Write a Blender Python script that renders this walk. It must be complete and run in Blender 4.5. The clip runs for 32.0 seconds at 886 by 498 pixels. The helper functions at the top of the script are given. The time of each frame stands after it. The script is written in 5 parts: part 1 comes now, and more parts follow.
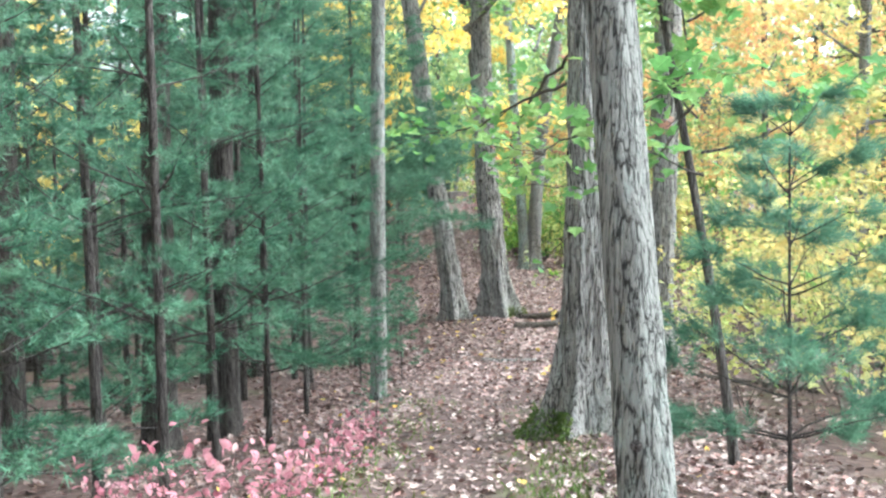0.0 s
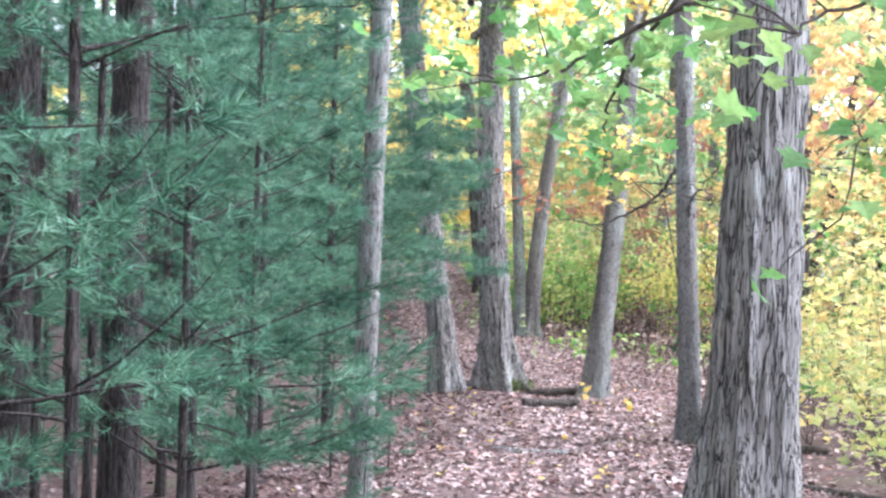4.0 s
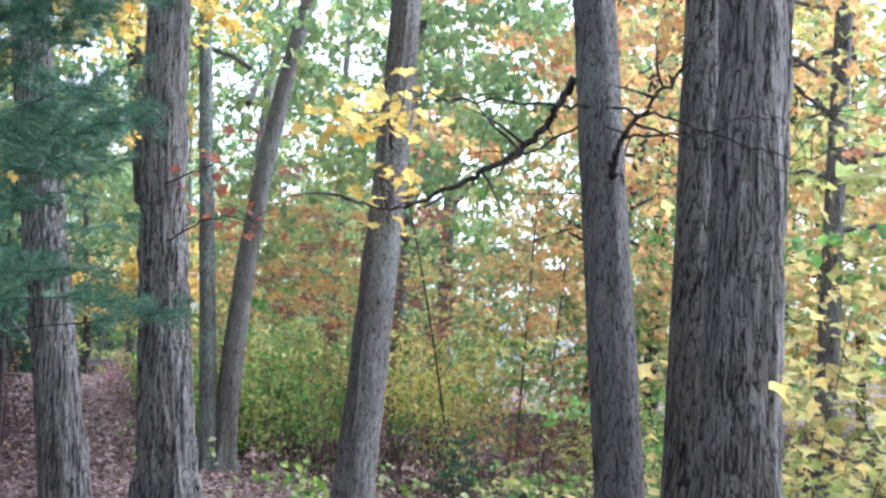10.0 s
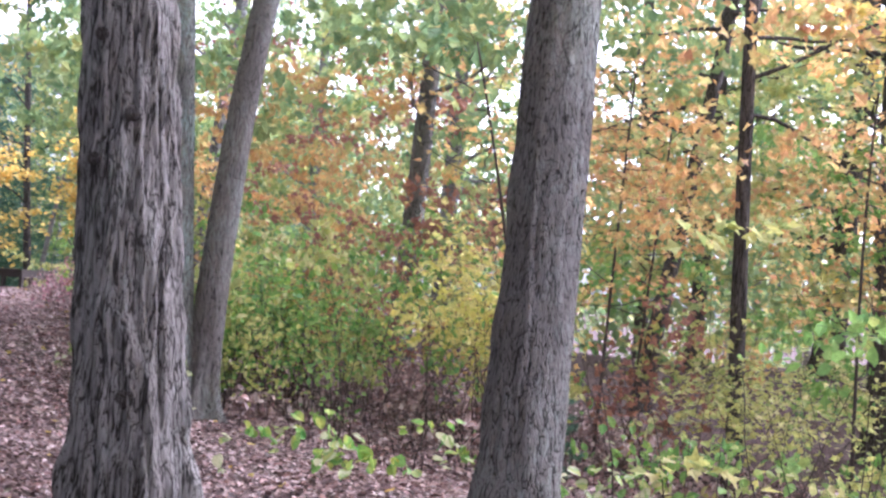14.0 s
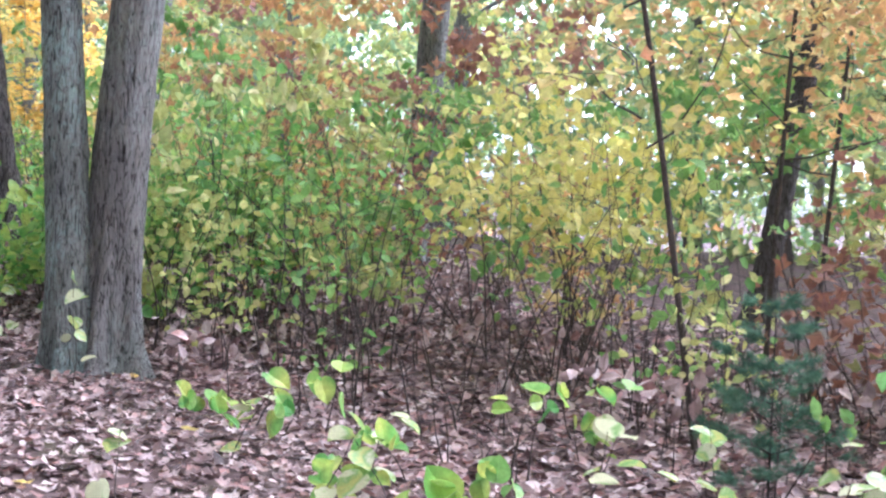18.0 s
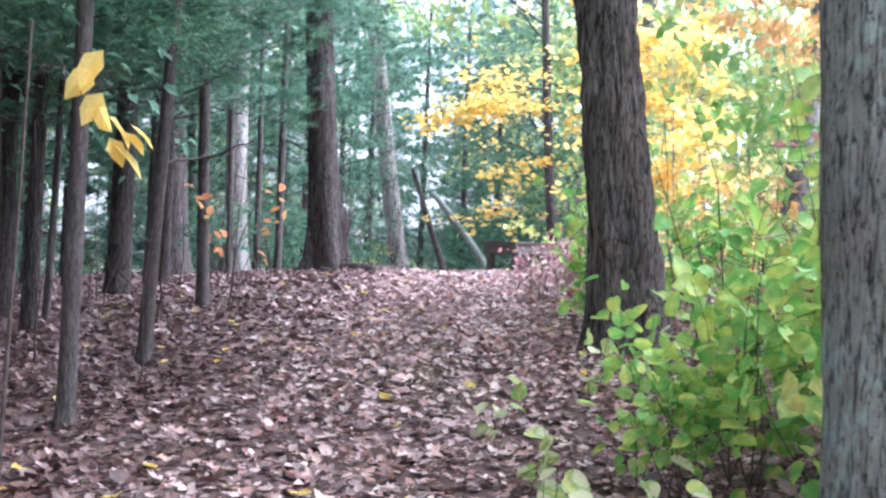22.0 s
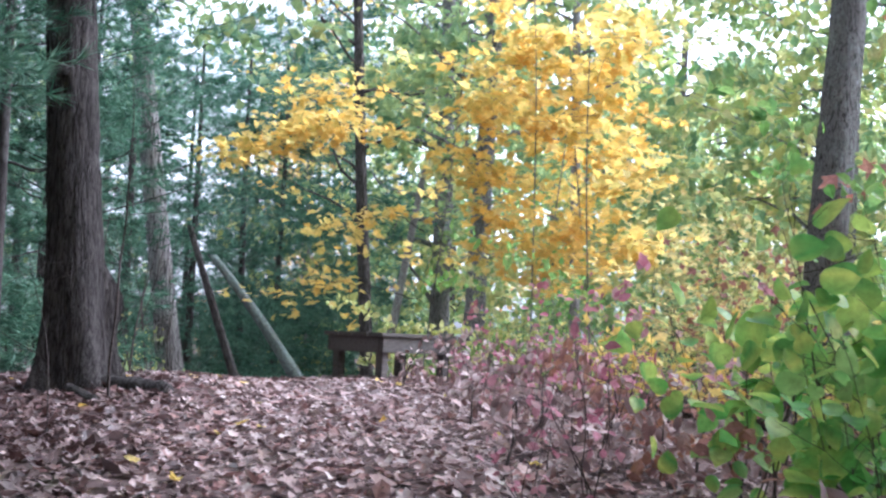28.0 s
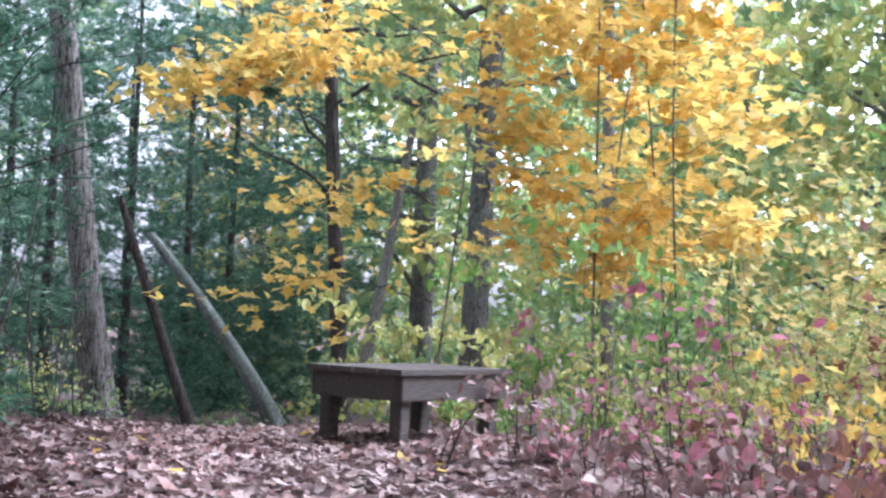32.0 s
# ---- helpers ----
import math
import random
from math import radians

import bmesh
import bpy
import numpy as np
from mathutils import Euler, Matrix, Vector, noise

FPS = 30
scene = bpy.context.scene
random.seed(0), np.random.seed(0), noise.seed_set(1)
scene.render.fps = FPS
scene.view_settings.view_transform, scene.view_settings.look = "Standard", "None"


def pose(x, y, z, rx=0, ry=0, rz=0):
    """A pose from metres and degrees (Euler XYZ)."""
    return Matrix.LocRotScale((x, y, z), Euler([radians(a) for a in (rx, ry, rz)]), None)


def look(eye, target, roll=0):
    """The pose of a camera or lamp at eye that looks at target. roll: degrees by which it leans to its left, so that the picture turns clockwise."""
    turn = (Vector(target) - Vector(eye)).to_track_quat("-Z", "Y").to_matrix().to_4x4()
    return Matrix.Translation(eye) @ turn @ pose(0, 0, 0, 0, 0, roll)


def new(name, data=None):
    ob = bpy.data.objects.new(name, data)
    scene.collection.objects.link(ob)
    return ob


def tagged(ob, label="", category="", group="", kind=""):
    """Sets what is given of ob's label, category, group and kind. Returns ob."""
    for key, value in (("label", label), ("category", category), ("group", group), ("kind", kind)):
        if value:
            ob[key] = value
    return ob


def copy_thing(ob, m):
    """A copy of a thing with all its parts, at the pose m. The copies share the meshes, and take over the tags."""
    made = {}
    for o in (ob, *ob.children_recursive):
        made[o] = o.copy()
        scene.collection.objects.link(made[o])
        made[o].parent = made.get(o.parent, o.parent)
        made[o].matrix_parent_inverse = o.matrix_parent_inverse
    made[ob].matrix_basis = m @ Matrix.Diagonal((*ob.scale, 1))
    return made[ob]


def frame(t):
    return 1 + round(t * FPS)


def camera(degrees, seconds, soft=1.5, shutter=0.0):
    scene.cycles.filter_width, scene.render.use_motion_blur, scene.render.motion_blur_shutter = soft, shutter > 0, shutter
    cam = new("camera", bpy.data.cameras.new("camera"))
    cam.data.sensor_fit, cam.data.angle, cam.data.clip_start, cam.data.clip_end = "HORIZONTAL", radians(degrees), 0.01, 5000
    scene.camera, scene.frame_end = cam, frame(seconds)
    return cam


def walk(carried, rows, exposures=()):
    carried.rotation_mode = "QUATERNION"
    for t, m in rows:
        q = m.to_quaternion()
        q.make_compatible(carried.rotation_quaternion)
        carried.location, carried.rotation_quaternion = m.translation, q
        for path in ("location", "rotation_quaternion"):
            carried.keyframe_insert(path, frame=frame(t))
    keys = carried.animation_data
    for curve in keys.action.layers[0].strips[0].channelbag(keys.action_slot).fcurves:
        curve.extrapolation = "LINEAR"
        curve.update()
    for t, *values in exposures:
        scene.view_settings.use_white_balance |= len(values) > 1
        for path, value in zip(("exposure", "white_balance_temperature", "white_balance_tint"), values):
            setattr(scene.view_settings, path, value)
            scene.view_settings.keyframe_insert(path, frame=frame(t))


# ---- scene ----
# The walk: seconds, place in metres, then yaw, pitch and roll in degrees.
PATH = [
    (0.0, 0.281, -0.068, 3.748, -3.40, -4.49, -1.06),
    (0.5, 0.271, 0.615, 3.630, -3.93, -4.59, 0.66),
    (1.0, 0.305, 1.431, 3.543, -5.32, -5.67, 0.35),
    (1.5, 0.341, 2.213, 3.509, -3.51, -5.00, 2.15),
    (2.0, 0.246, 2.989, 3.376, -2.84, -4.68, 2.01),
    (2.5, 0.229, 3.791, 3.253, 0.26, -3.61, 0.15),
    (3.0, 0.233, 4.468, 3.143, 0.41, -2.90, 0.82),
    (3.5, 0.143, 5.190, 3.064, -2.40, -2.66, 0.40),
    (4.0, 0.108, 5.860, 2.991, -4.91, -1.59, 1.73),
    (4.5, 0.039, 6.522, 2.857, -7.83, -1.42, 1.47),
    (5.0, 0.050, 7.234, 2.752, -10.02, -2.35, 2.26),
    (5.5, 0.123, 8.003, 2.664, -11.67, -3.04, 2.75),
    (6.0, 0.240, 8.837, 2.580, -12.89, -3.27, 2.91),
    (6.5, 0.383, 9.744, 2.488, -13.40, -2.85, 2.75),
    (7.0, 0.532, 10.735, 2.377, -13.89, -2.27, 2.48),
    (7.5, 0.737, 11.677, 2.298, -14.19, -1.21, 1.95),
    (8.0, 0.866, 12.655, 2.205, -13.64, -0.29, 2.31),
    (8.5, 1.037, 13.669, 2.147, -14.27, -0.43, 1.11),
    (9.0, 1.234, 14.601, 2.130, -14.50, 0.75, 2.52),
    (9.5, 1.344, 15.508, 2.052, -17.32, 3.42, 1.65),
    (10.0, 1.565, 16.442, 1.953, -17.43, 4.48, 2.33),
    (10.5, 1.706, 17.368, 1.875, -17.59, 8.40, 3.68),
    (11.0, 1.839, 18.237, 1.827, -17.90, 11.20, 2.05),
    (11.5, 1.927, 19.068, 1.803, -17.16, 12.30, 1.05),
    (12.0, 1.916, 19.920, 1.813, -16.81, 10.31, 2.91),
    (12.5, 1.995, 20.806, 1.795, -15.80, 5.39, 3.64),
    (13.0, 2.052, 21.719, 1.705, -16.57, 2.94, 4.43),
    (13.5, 2.169, 22.625, 1.630, -18.35, 2.46, 3.40),
    (14.0, 2.308, 23.505, 1.580, -19.49, 1.94, 3.92),
    (14.5, 2.481, 24.416, 1.512, -21.88, 0.52, 2.83),
    (15.0, 2.745, 25.351, 1.414, -23.66, -0.01, 0.86),
    (15.5, 3.057, 26.296, 1.308, -24.00, 0.06, 0.58),
    (16.0, 3.374, 27.236, 1.221, -23.24, 0.39, 1.43),
    (16.5, 3.651, 28.157, 1.175, -21.53, 0.79, 3.13),
    (17.0, 3.844, 29.043, 1.196, -22.04, 0.33, 4.71),
    (17.5, 4.025, 29.780, 1.185, -19.89, -0.30, 3.88),
    (18.0, 4.121, 30.616, 1.180, -20.41, -2.00, 2.14),
    (18.5, 4.305, 31.265, 1.162, -19.29, -1.89, 3.24),
    (19.0, 4.507, 32.031, 1.165, -13.12, -1.62, 4.59),
    (19.5, 4.439, 32.932, 1.258, -6.57, -0.71, 3.90),
    (20.0, 4.511, 33.622, 1.253, -3.27, 0.29, 2.35),
    (20.5, 4.482, 34.374, 1.205, -0.18, 1.14, 3.34),
    (21.0, 4.324, 35.142, 1.194, 1.35, 1.07, 3.13),
    (21.5, 4.236, 35.956, 1.173, 2.40, 1.17, 2.49),
    (22.0, 4.068, 36.738, 1.116, 3.09, 0.73, 2.47),
    (22.5, 3.957, 37.462, 1.114, 1.56, 0.54, 2.52),
    (23.0, 3.871, 38.171, 1.127, 1.86, 1.14, 1.92),
    (23.5, 3.683, 38.857, 1.166, 1.11, 1.69, 2.13),
    (24.0, 3.582, 39.537, 1.193, 0.77, 2.46, 2.58),
    (24.5, 3.421, 40.169, 1.160, 0.93, 3.57, 1.32),
    (25.0, 3.298, 40.764, 1.208, -1.13, 3.37, 3.60),
    (25.5, 3.259, 41.425, 1.266, -1.27, 3.69, 2.73),
    (26.0, 3.167, 42.011, 1.316, -2.73, 3.60, 1.70),
    (26.5, 3.055, 42.563, 1.359, -4.07, 3.56, 1.46),
    (27.0, 2.953, 43.122, 1.395, -4.98, 3.68, 1.92),
    (27.5, 2.892, 43.733, 1.426, -5.51, 3.95, 2.96),
    (28.0, 2.904, 44.439, 1.453, -7.09, 3.90, 2.49),
    (28.5, 2.847, 45.054, 1.468, -7.61, 3.88, 3.36),
    (29.0, 2.797, 45.639, 1.533, -8.16, 3.36, 4.44),
    (29.5, 2.835, 46.290, 1.614, -8.12, 3.74, 2.98),
    (30.0, 2.771, 46.945, 1.658, -9.95, 3.37, 3.79),
    (30.5, 2.802, 47.584, 1.689, -10.21, 2.55, 3.32),
    (31.0, 2.836, 48.263, 1.732, -8.83, 3.41, 3.31),
    (31.5, 2.832, 48.927, 1.802, -9.93, 2.77, 3.42),
    (32.0, 2.907, 49.468, 1.864, -9.10, 2.79, 2.39),
]
cam = camera(35.1, 32.0, soft=2.4, shutter=0.3)
EXPOSURES = [
    (0, 3.11, 5730, -3), (2, 3.28, 5560, 3), (4.5, 3.21, 5450, 14), (7, 2.68, 5340, 11), (9, 2.67, 5290, 12), (10.2, 2.22, 5310, 14), (11.2, 1.41, 5660, 19), (12.2, 1.47, 5550, 18), (13.2, 2.53, 5480, 23), (14.2, 2.63, 5560, 27), (16.5, 2.84, 5260, 23), (20, 3.21, 5270, 15), (22, 3.39, 5340, 18), (25, 2.9, 5390, 14), (28, 2.5, 5300, 15), (29.5, 2.25, 5460, 19), (31, 2.31, 5460, 19), (32, 2.45, 5420, 20),
]
walk(cam, [(t, pose(x, y, z, 90 + pitch, 0, yaw) @ pose(0, 0, 0, 0, 0, roll)) for t, x, y, z, yaw, pitch, roll in PATH], EXPOSURES)

# ---- sky and sun: a bright overcast afternoon ----
world = bpy.data.worlds.new("sky")
scene.world = world
world.use_nodes = True
wn, wl = world.node_tree.nodes, world.node_tree.links
wn.clear()
sky = wn.new("ShaderNodeTexSky")
sky.sky_type, sky.sun_disc = "NISHITA", False
sky.sun_elevation, sky.sun_rotation = radians(44), radians(85)
sky.air_density, sky.dust_density, sky.ozone_density = 1.0, 4.0, 1.0
bg, wout = wn.new("ShaderNodeBackground"), wn.new("ShaderNodeOutputWorld")
bg.inputs["Strength"].default_value = 0.15
cloud, veil = wn.new("ShaderNodeRGBToBW"), wn.new("ShaderNodeMix")
veil.data_type, veil.inputs[0].default_value = "RGBA", 0.93
wl.new(sky.outputs[0], cloud.inputs[0])
wl.new(sky.outputs[0], veil.inputs[6])
wl.new(cloud.outputs[0], veil.inputs[7])
wl.new(veil.outputs[2], bg.inputs[0])
wl.new(bg.outputs[0], wout.inputs[0])
sun = new("sun", bpy.data.lights.new("sun", "SUN"))
sun.data.energy, sun.data.angle, sun.data.color = 1.0, radians(40), (1.0, 0.95, 0.88)
sun.matrix_world = look((40 * math.sin(radians(85)), 40 * math.cos(radians(85)), 40 * math.tan(radians(44))), (0, 0, 0))

# ---- small tools ----
RNG = np.random.default_rng(7)


def hash_grid(seed):
    return np.random.default_rng(seed).random((64, 64))


def noise2(u, v, seed=0, wrap=0):
    """Smooth value noise from 0 to 1 over two arrays; with wrap the first axis closes after that many cells."""
    grid = hash_grid(seed)
    iu, iv = np.floor(u).astype(int), np.floor(v).astype(int)
    fu, fv = u - iu, v - iv
    fu, fv = fu * fu * (3 - 2 * fu), fv * fv * (3 - 2 * fv)
    i0, i1 = (iu % wrap, (iu + 1) % wrap) if wrap else (iu, iu + 1)
    i0, i1, j0, j1 = i0 % 64, i1 % 64, iv % 64, (iv + 1) % 64
    return (grid[i0, j0] * (1 - fu) + grid[i1, j0] * fu) * (1 - fv) + (grid[i0, j1] * (1 - fu) + grid[i1, j1] * fu) * fv


def make_mesh(name, verts, faces, material, smooth=True):
    """A mesh from an array of places and one array, or a list of arrays, of faces."""
    me = bpy.data.meshes.new(name)
    verts = np.asarray(verts, np.float32)
    groups = [np.asarray(f, np.int32) for f in (faces if isinstance(faces, list) else [faces]) if len(f)]
    me.vertices.add(len(verts))
    me.vertices.foreach_set("co", verts.ravel())
    sizes = np.concatenate([np.full(len(g), g.shape[1], np.int32) for g in groups])
    me.loops.add(int(sizes.sum()))
    me.loops.foreach_set("vertex_index", np.concatenate([g.ravel() for g in groups]))
    me.polygons.add(len(sizes))
    me.polygons.foreach_set("loop_start", np.concatenate([[0], np.cumsum(sizes)[:-1]]).astype(np.int32))
    me.polygons.foreach_set("use_smooth", np.full(len(sizes), smooth))
    me.update(calc_edges=True)
    me.materials.append(material)
    return me


def part(name, me, parent, label="", m=None):
    ob = new(name, me)
    ob.parent = parent
    if m is not None:
        ob.matrix_basis = m
    return tagged(ob, label)


class Build:
    """Gathers pieces of geometry into one mesh."""

    def __init__(self):
        self.v, self.f, self.n = [], {}, 0

    def add(self, verts, faces):
        for f in faces if isinstance(faces, list) else [faces]:
            if len(f):
                self.f.setdefault(np.shape(f)[1], []).append(np.asarray(f) + self.n)
        self.v.append(np.asarray(verts, float))
        self.n += len(verts)

    def mesh(self, name, material, smooth=True):
        return make_mesh(name, np.concatenate(self.v), [np.concatenate(f) for f in self.f.values()], material, smooth)


def tube(points, radii, sides=6):
    """A tapered tube along points, closed at its end."""
    p, r = np.asarray(points, float), np.asarray(radii, float)
    way = np.gradient(p, axis=0)
    way /= np.linalg.norm(way, axis=1, keepdims=True) + 1e-9
    ref = np.where(np.abs(way[:, 2:3]) > 0.9, [[1.0, 0, 0]], [[0, 0, 1.0]])
    a = np.cross(way, ref)
    a /= np.linalg.norm(a, axis=1, keepdims=True) + 1e-9
    b = np.cross(way, a)
    ang = np.linspace(0, 2 * np.pi, sides, endpoint=False)
    ring = p[:, None] + r[:, None, None] * (np.cos(ang)[None, :, None] * a[:, None] + np.sin(ang)[None, :, None] * b[:, None])
    n = len(p)
    i, j = np.meshgrid(np.arange(n - 1), np.arange(sides), indexing="ij")
    k = (j + 1) % sides
    quads = np.stack([i * sides + j, i * sides + k, (i + 1) * sides + k, (i + 1) * sides + j], -1).reshape(-1, 4)
    return ring.reshape(-1, 3), quads


def bend(start, way, length, droop=0.0, wiggle=0.1, steps=7, rng=RNG):
    """Points of a twig that starts along way and bends."""
    way = np.asarray(way, float) / np.linalg.norm(way)
    pts, here = [np.asarray(start, float)], np.asarray(start, float)
    for _ in range(steps):
        way = way + rng.normal(0, wiggle, 3) + [0, 0, droop / steps]
        way /= np.linalg.norm(way)
        here = here + way * length / steps
        pts.append(here)
    return np.array(pts)


# ---- leaves: outline in the leaf's own plane, folded along the midrib ----
def lobed_leaf():
    """A lobed leaf, 1 long."""
    out = [(0, 0), (-0.16, 0.14), (-0.42, 0.22), (-0.28, 0.42), (-0.5, 0.62), (-0.2, 0.68), (0, 1.0)]
    v = [(x, y, 0.22 * abs(x) - 0.15 * y * y) for x, y in out] + [(-x, y, 0.22 * abs(x) - 0.15 * y * y) for x, y in out[1:-1]] + [(0, 0.5, -0.05)]
    ring = [0, 1, 2, 3, 4, 5, 6, 11, 10, 9, 8, 7]
    return np.array(v, float), np.array([(12, ring[i - 1], ring[i]) for i in range(12)][1:] + [(12, 7, 0)])


def oval_leaf(width=0.32):
    v = [(0, 0, 0), (-width, 0.3, 0.08), (-width * 0.85, 0.65, 0.06), (0, 1, -0.1), (width * 0.85, 0.65, 0.06), (width, 0.3, 0.08), (0, 0.5, 0.0)]
    return np.array(v, float), np.array([(0, 6, 1), (1, 6, 2), (2, 6, 3), (3, 6, 4), (4, 6, 5), (5, 6, 0)])


def round_leaf():
    """A broad leaf with a pointed tip and arched halves."""
    half = [(-0.16, 0.02), (-0.34, 0.12), (-0.44, 0.3), (-0.43, 0.5), (-0.33, 0.7), (-0.17, 0.87)]
    rib = [(0, 0.04, 0.0), (0, 0.35, -0.03), (0, 0.68, -0.05), (0, 1.0, -0.14)]
    edge = [(x, y, 0.09 + 0.12 * abs(x) - 0.16 * y * y) for x, y in half]
    v = rib + edge + [(-x, y, z) for x, y, z in edge]
    left = [(0, 4, 5), (0, 5, 1), (5, 6, 1), (6, 7, 1), (7, 2, 1), (7, 8, 2), (8, 9, 2), (9, 3, 2)]
    flip = {4: 10, 5: 11, 6: 12, 7: 13, 8: 14, 9: 15}
    return np.array(v, float), np.array(left + [tuple(flip.get(i, i) for i in f[::-1]) for f in left])


def cheap_leaf():
    v = [(0, 0, 0), (-0.36, 0.45, 0.1), (0, 1, -0.06), (0.36, 0.45, 0.1)]
    return np.array(v, float), np.array([(0, 2, 1), (0, 3, 2)])


def three_lobed_leaf():
    out = [(0, 0), (-0.2, 0.18), (-0.46, 0.5), (-0.17, 0.55), (0, 1.0), (0.17, 0.55), (0.46, 0.5), (0.2, 0.18)]
    v = [(x, y, 0.2 * abs(x) - 0.12 * y * y) for x, y in out]
    return np.array(v, float), np.array([(0, 3, 1), (1, 3, 2), (0, 4, 3), (0, 5, 4), (0, 7, 5), (7, 6, 5)])


def plain_dry_leaf():
    v = np.array([(0, -0.5, 0.1), (-0.3, -0.2, 0.12), (-0.34, 0.15, 0.05), (-0.08, 0.55, 0.16), (0.2, 0.2, -0.03), (0.32, -0.15, 0.12)], float)
    return v, np.array([(0, 2, 1), (0, 4, 2), (2, 4, 3), (0, 5, 4)])


def dry_leaf():
    """A fallen leaf, curled."""
    v, f = lobed_leaf()
    v = v.copy()
    v[:, 1] -= 0.5
    v[:, 2] = 0.5 * v[:, 0] ** 2 + 0.35 * v[:, 1] ** 2
    return v, f


def turned(n, tilt, rng):
    """n turns: any heading, tipped by about tilt radians."""
    yaw, tip, roll = rng.uniform(0, 2 * np.pi, n), rng.normal(0, tilt, n), rng.normal(0, tilt, n)
    cy, sy, ct, st, cr, sr = np.cos(yaw), np.sin(yaw), np.cos(tip), np.sin(tip), np.cos(roll), np.sin(roll)
    o, z = np.ones(n), np.zeros(n)
    rz = np.array([[cy, -sy, z], [sy, cy, z], [z, z, o]])
    rx = np.array([[o, z, z], [z, ct, -st], [z, st, ct]])
    ry = np.array([[cr, z, sr], [z, o, z], [-sr, z, cr]])
    return np.einsum("ijn,jkn,kln->nil", rz, rx, ry)


def strew(build, leaf, places, size, tilt, rng, spread=0.3):
    """Adds one leaf at each place."""
    v, f = leaf
    n = len(places)
    turns = turned(n, tilt, rng) * (size * rng.uniform(1 - spread, 1 + spread, n))[:, None, None]
    verts = np.einsum("nij,vj->nvi", turns, v) + np.asarray(places)[:, None]
    faces = f[None] + (np.arange(n) * len(v))[:, None, None]
    build.add(verts.reshape(-1, 3), faces.reshape(-1, 3))


# ---- materials ----
def material(name):
    m = bpy.data.materials.new(name)
    m.use_nodes = True
    nodes, links = m.node_tree.nodes, m.node_tree.links
    return m, nodes, links, nodes["Principled BSDF"]


def ramp(nodes, stops, mode="LINEAR"):
    r = nodes.new("ShaderNodeValToRGB")
    r.color_ramp.interpolation = mode
    while len(r.color_ramp.elements) < len(stops):
        r.color_ramp.elements.new(0.5)
    for e, (at, c) in zip(r.color_ramp.elements, stops):
        e.position, e.color = at, (*c, 1)
    return r


def noise_node(nodes, links, scale, detail=4.0, vector=None, rough=0.6):
    n = nodes.new("ShaderNodeTexNoise")
    n.inputs["Scale"].default_value, n.inputs["Detail"].default_value, n.inputs["Roughness"].default_value = scale, detail, rough
    if vector is not None:
        links.new(vector, n.inputs["Vector"])
    return n


def stretched(nodes, links, x, y, z):
    c, m = nodes.new("ShaderNodeTexCoord"), nodes.new("ShaderNodeMapping")
    m.inputs["Scale"].default_value = (x, y, z)
    links.new(c.outputs["Object"], m.inputs["Vector"])
    return m.outputs["Vector"]


def mixed(nodes, links, kind, fac, a, b):
    m = nodes.new("ShaderNodeMix")
    m.data_type, m.blend_type = "RGBA", kind
    for sock, val in ((m.inputs[0], fac), (m.inputs[6], a), (m.inputs[7], b)):
        if isinstance(val, (int, float)):
            sock.default_value = val
        elif isinstance(val, tuple):
            sock.default_value = (*val, 1)
        else:
            links.new(val, sock)
    return m.outputs[2]


def maths(nodes, links, kind, a, b):
    m = nodes.new("ShaderNodeMath")
    m.operation = kind
    for sock, val in zip(m.inputs, (a, b)):
        if isinstance(val, (int, float)):
            sock.default_value = val
        else:
            links.new(val, sock)
    return m.outputs[0]


def foliage(name, colours, rough=0.55, through_light=0.5, drift_scale=0.9, sheen=0.35, single=0.15):
    """Leaves whose colours vary from leaf to leaf and blotch within one."""
    m, nodes, links, bsdf = material(name)
    geo = nodes.new("ShaderNodeNewGeometry")
    info = nodes.new("ShaderNodeObjectInfo")
    drift = noise_node(nodes, links, drift_scale, 2.0, stretched(nodes, links, 1, 1, 1.4), 0.5)
    pick = maths(nodes, links, "MULTIPLY_ADD", info.outputs["Random"], single)
    sway = maths(nodes, links, "MULTIPLY", maths(nodes, links, "SUBTRACT", drift.outputs["Fac"], 0.5), 2.0)
    links.new(maths(nodes, links, "ADD", maths(nodes, links, "MULTIPLY", geo.outputs["Random Per Island"], 0.62), maths(nodes, links, "ADD", sway, 0.12)), pick.node.inputs[2])
    n = len(colours)
    r = ramp(nodes, [(i / max(n - 1, 1), c) for i, c in enumerate(colours)])
    links.new(pick, r.inputs[0])
    blotch = noise_node(nodes, links, 30.0, 3.0, stretched(nodes, links, 1, 1, 1))
    tone = ramp(nodes, [(0.3, (0.74, 0.73, 0.72)), (0.65, (1.1, 1.1, 1.1))])
    links.new(blotch.outputs["Fac"], tone.inputs[0])
    colour = mixed(nodes, links, "MULTIPLY", 1.0, r.outputs[0], tone.outputs[0])
    links.new(colour, bsdf.inputs["Base Color"])
    bsdf.inputs["Roughness"].default_value = rough
    bsdf.inputs["Specular IOR Level"].default_value = sheen
    thin, mix = nodes.new("ShaderNodeBsdfTranslucent"), nodes.new("ShaderNodeMixShader")
    links.new(colour, thin.inputs["Color"])
    mix.inputs[0].default_value = through_light
    links.new(bsdf.outputs[0], mix.inputs[1])
    links.new(thin.outputs[0], mix.inputs[2])
    links.new(mix.outputs[0], nodes["Material Output"].inputs["Surface"])
    return m


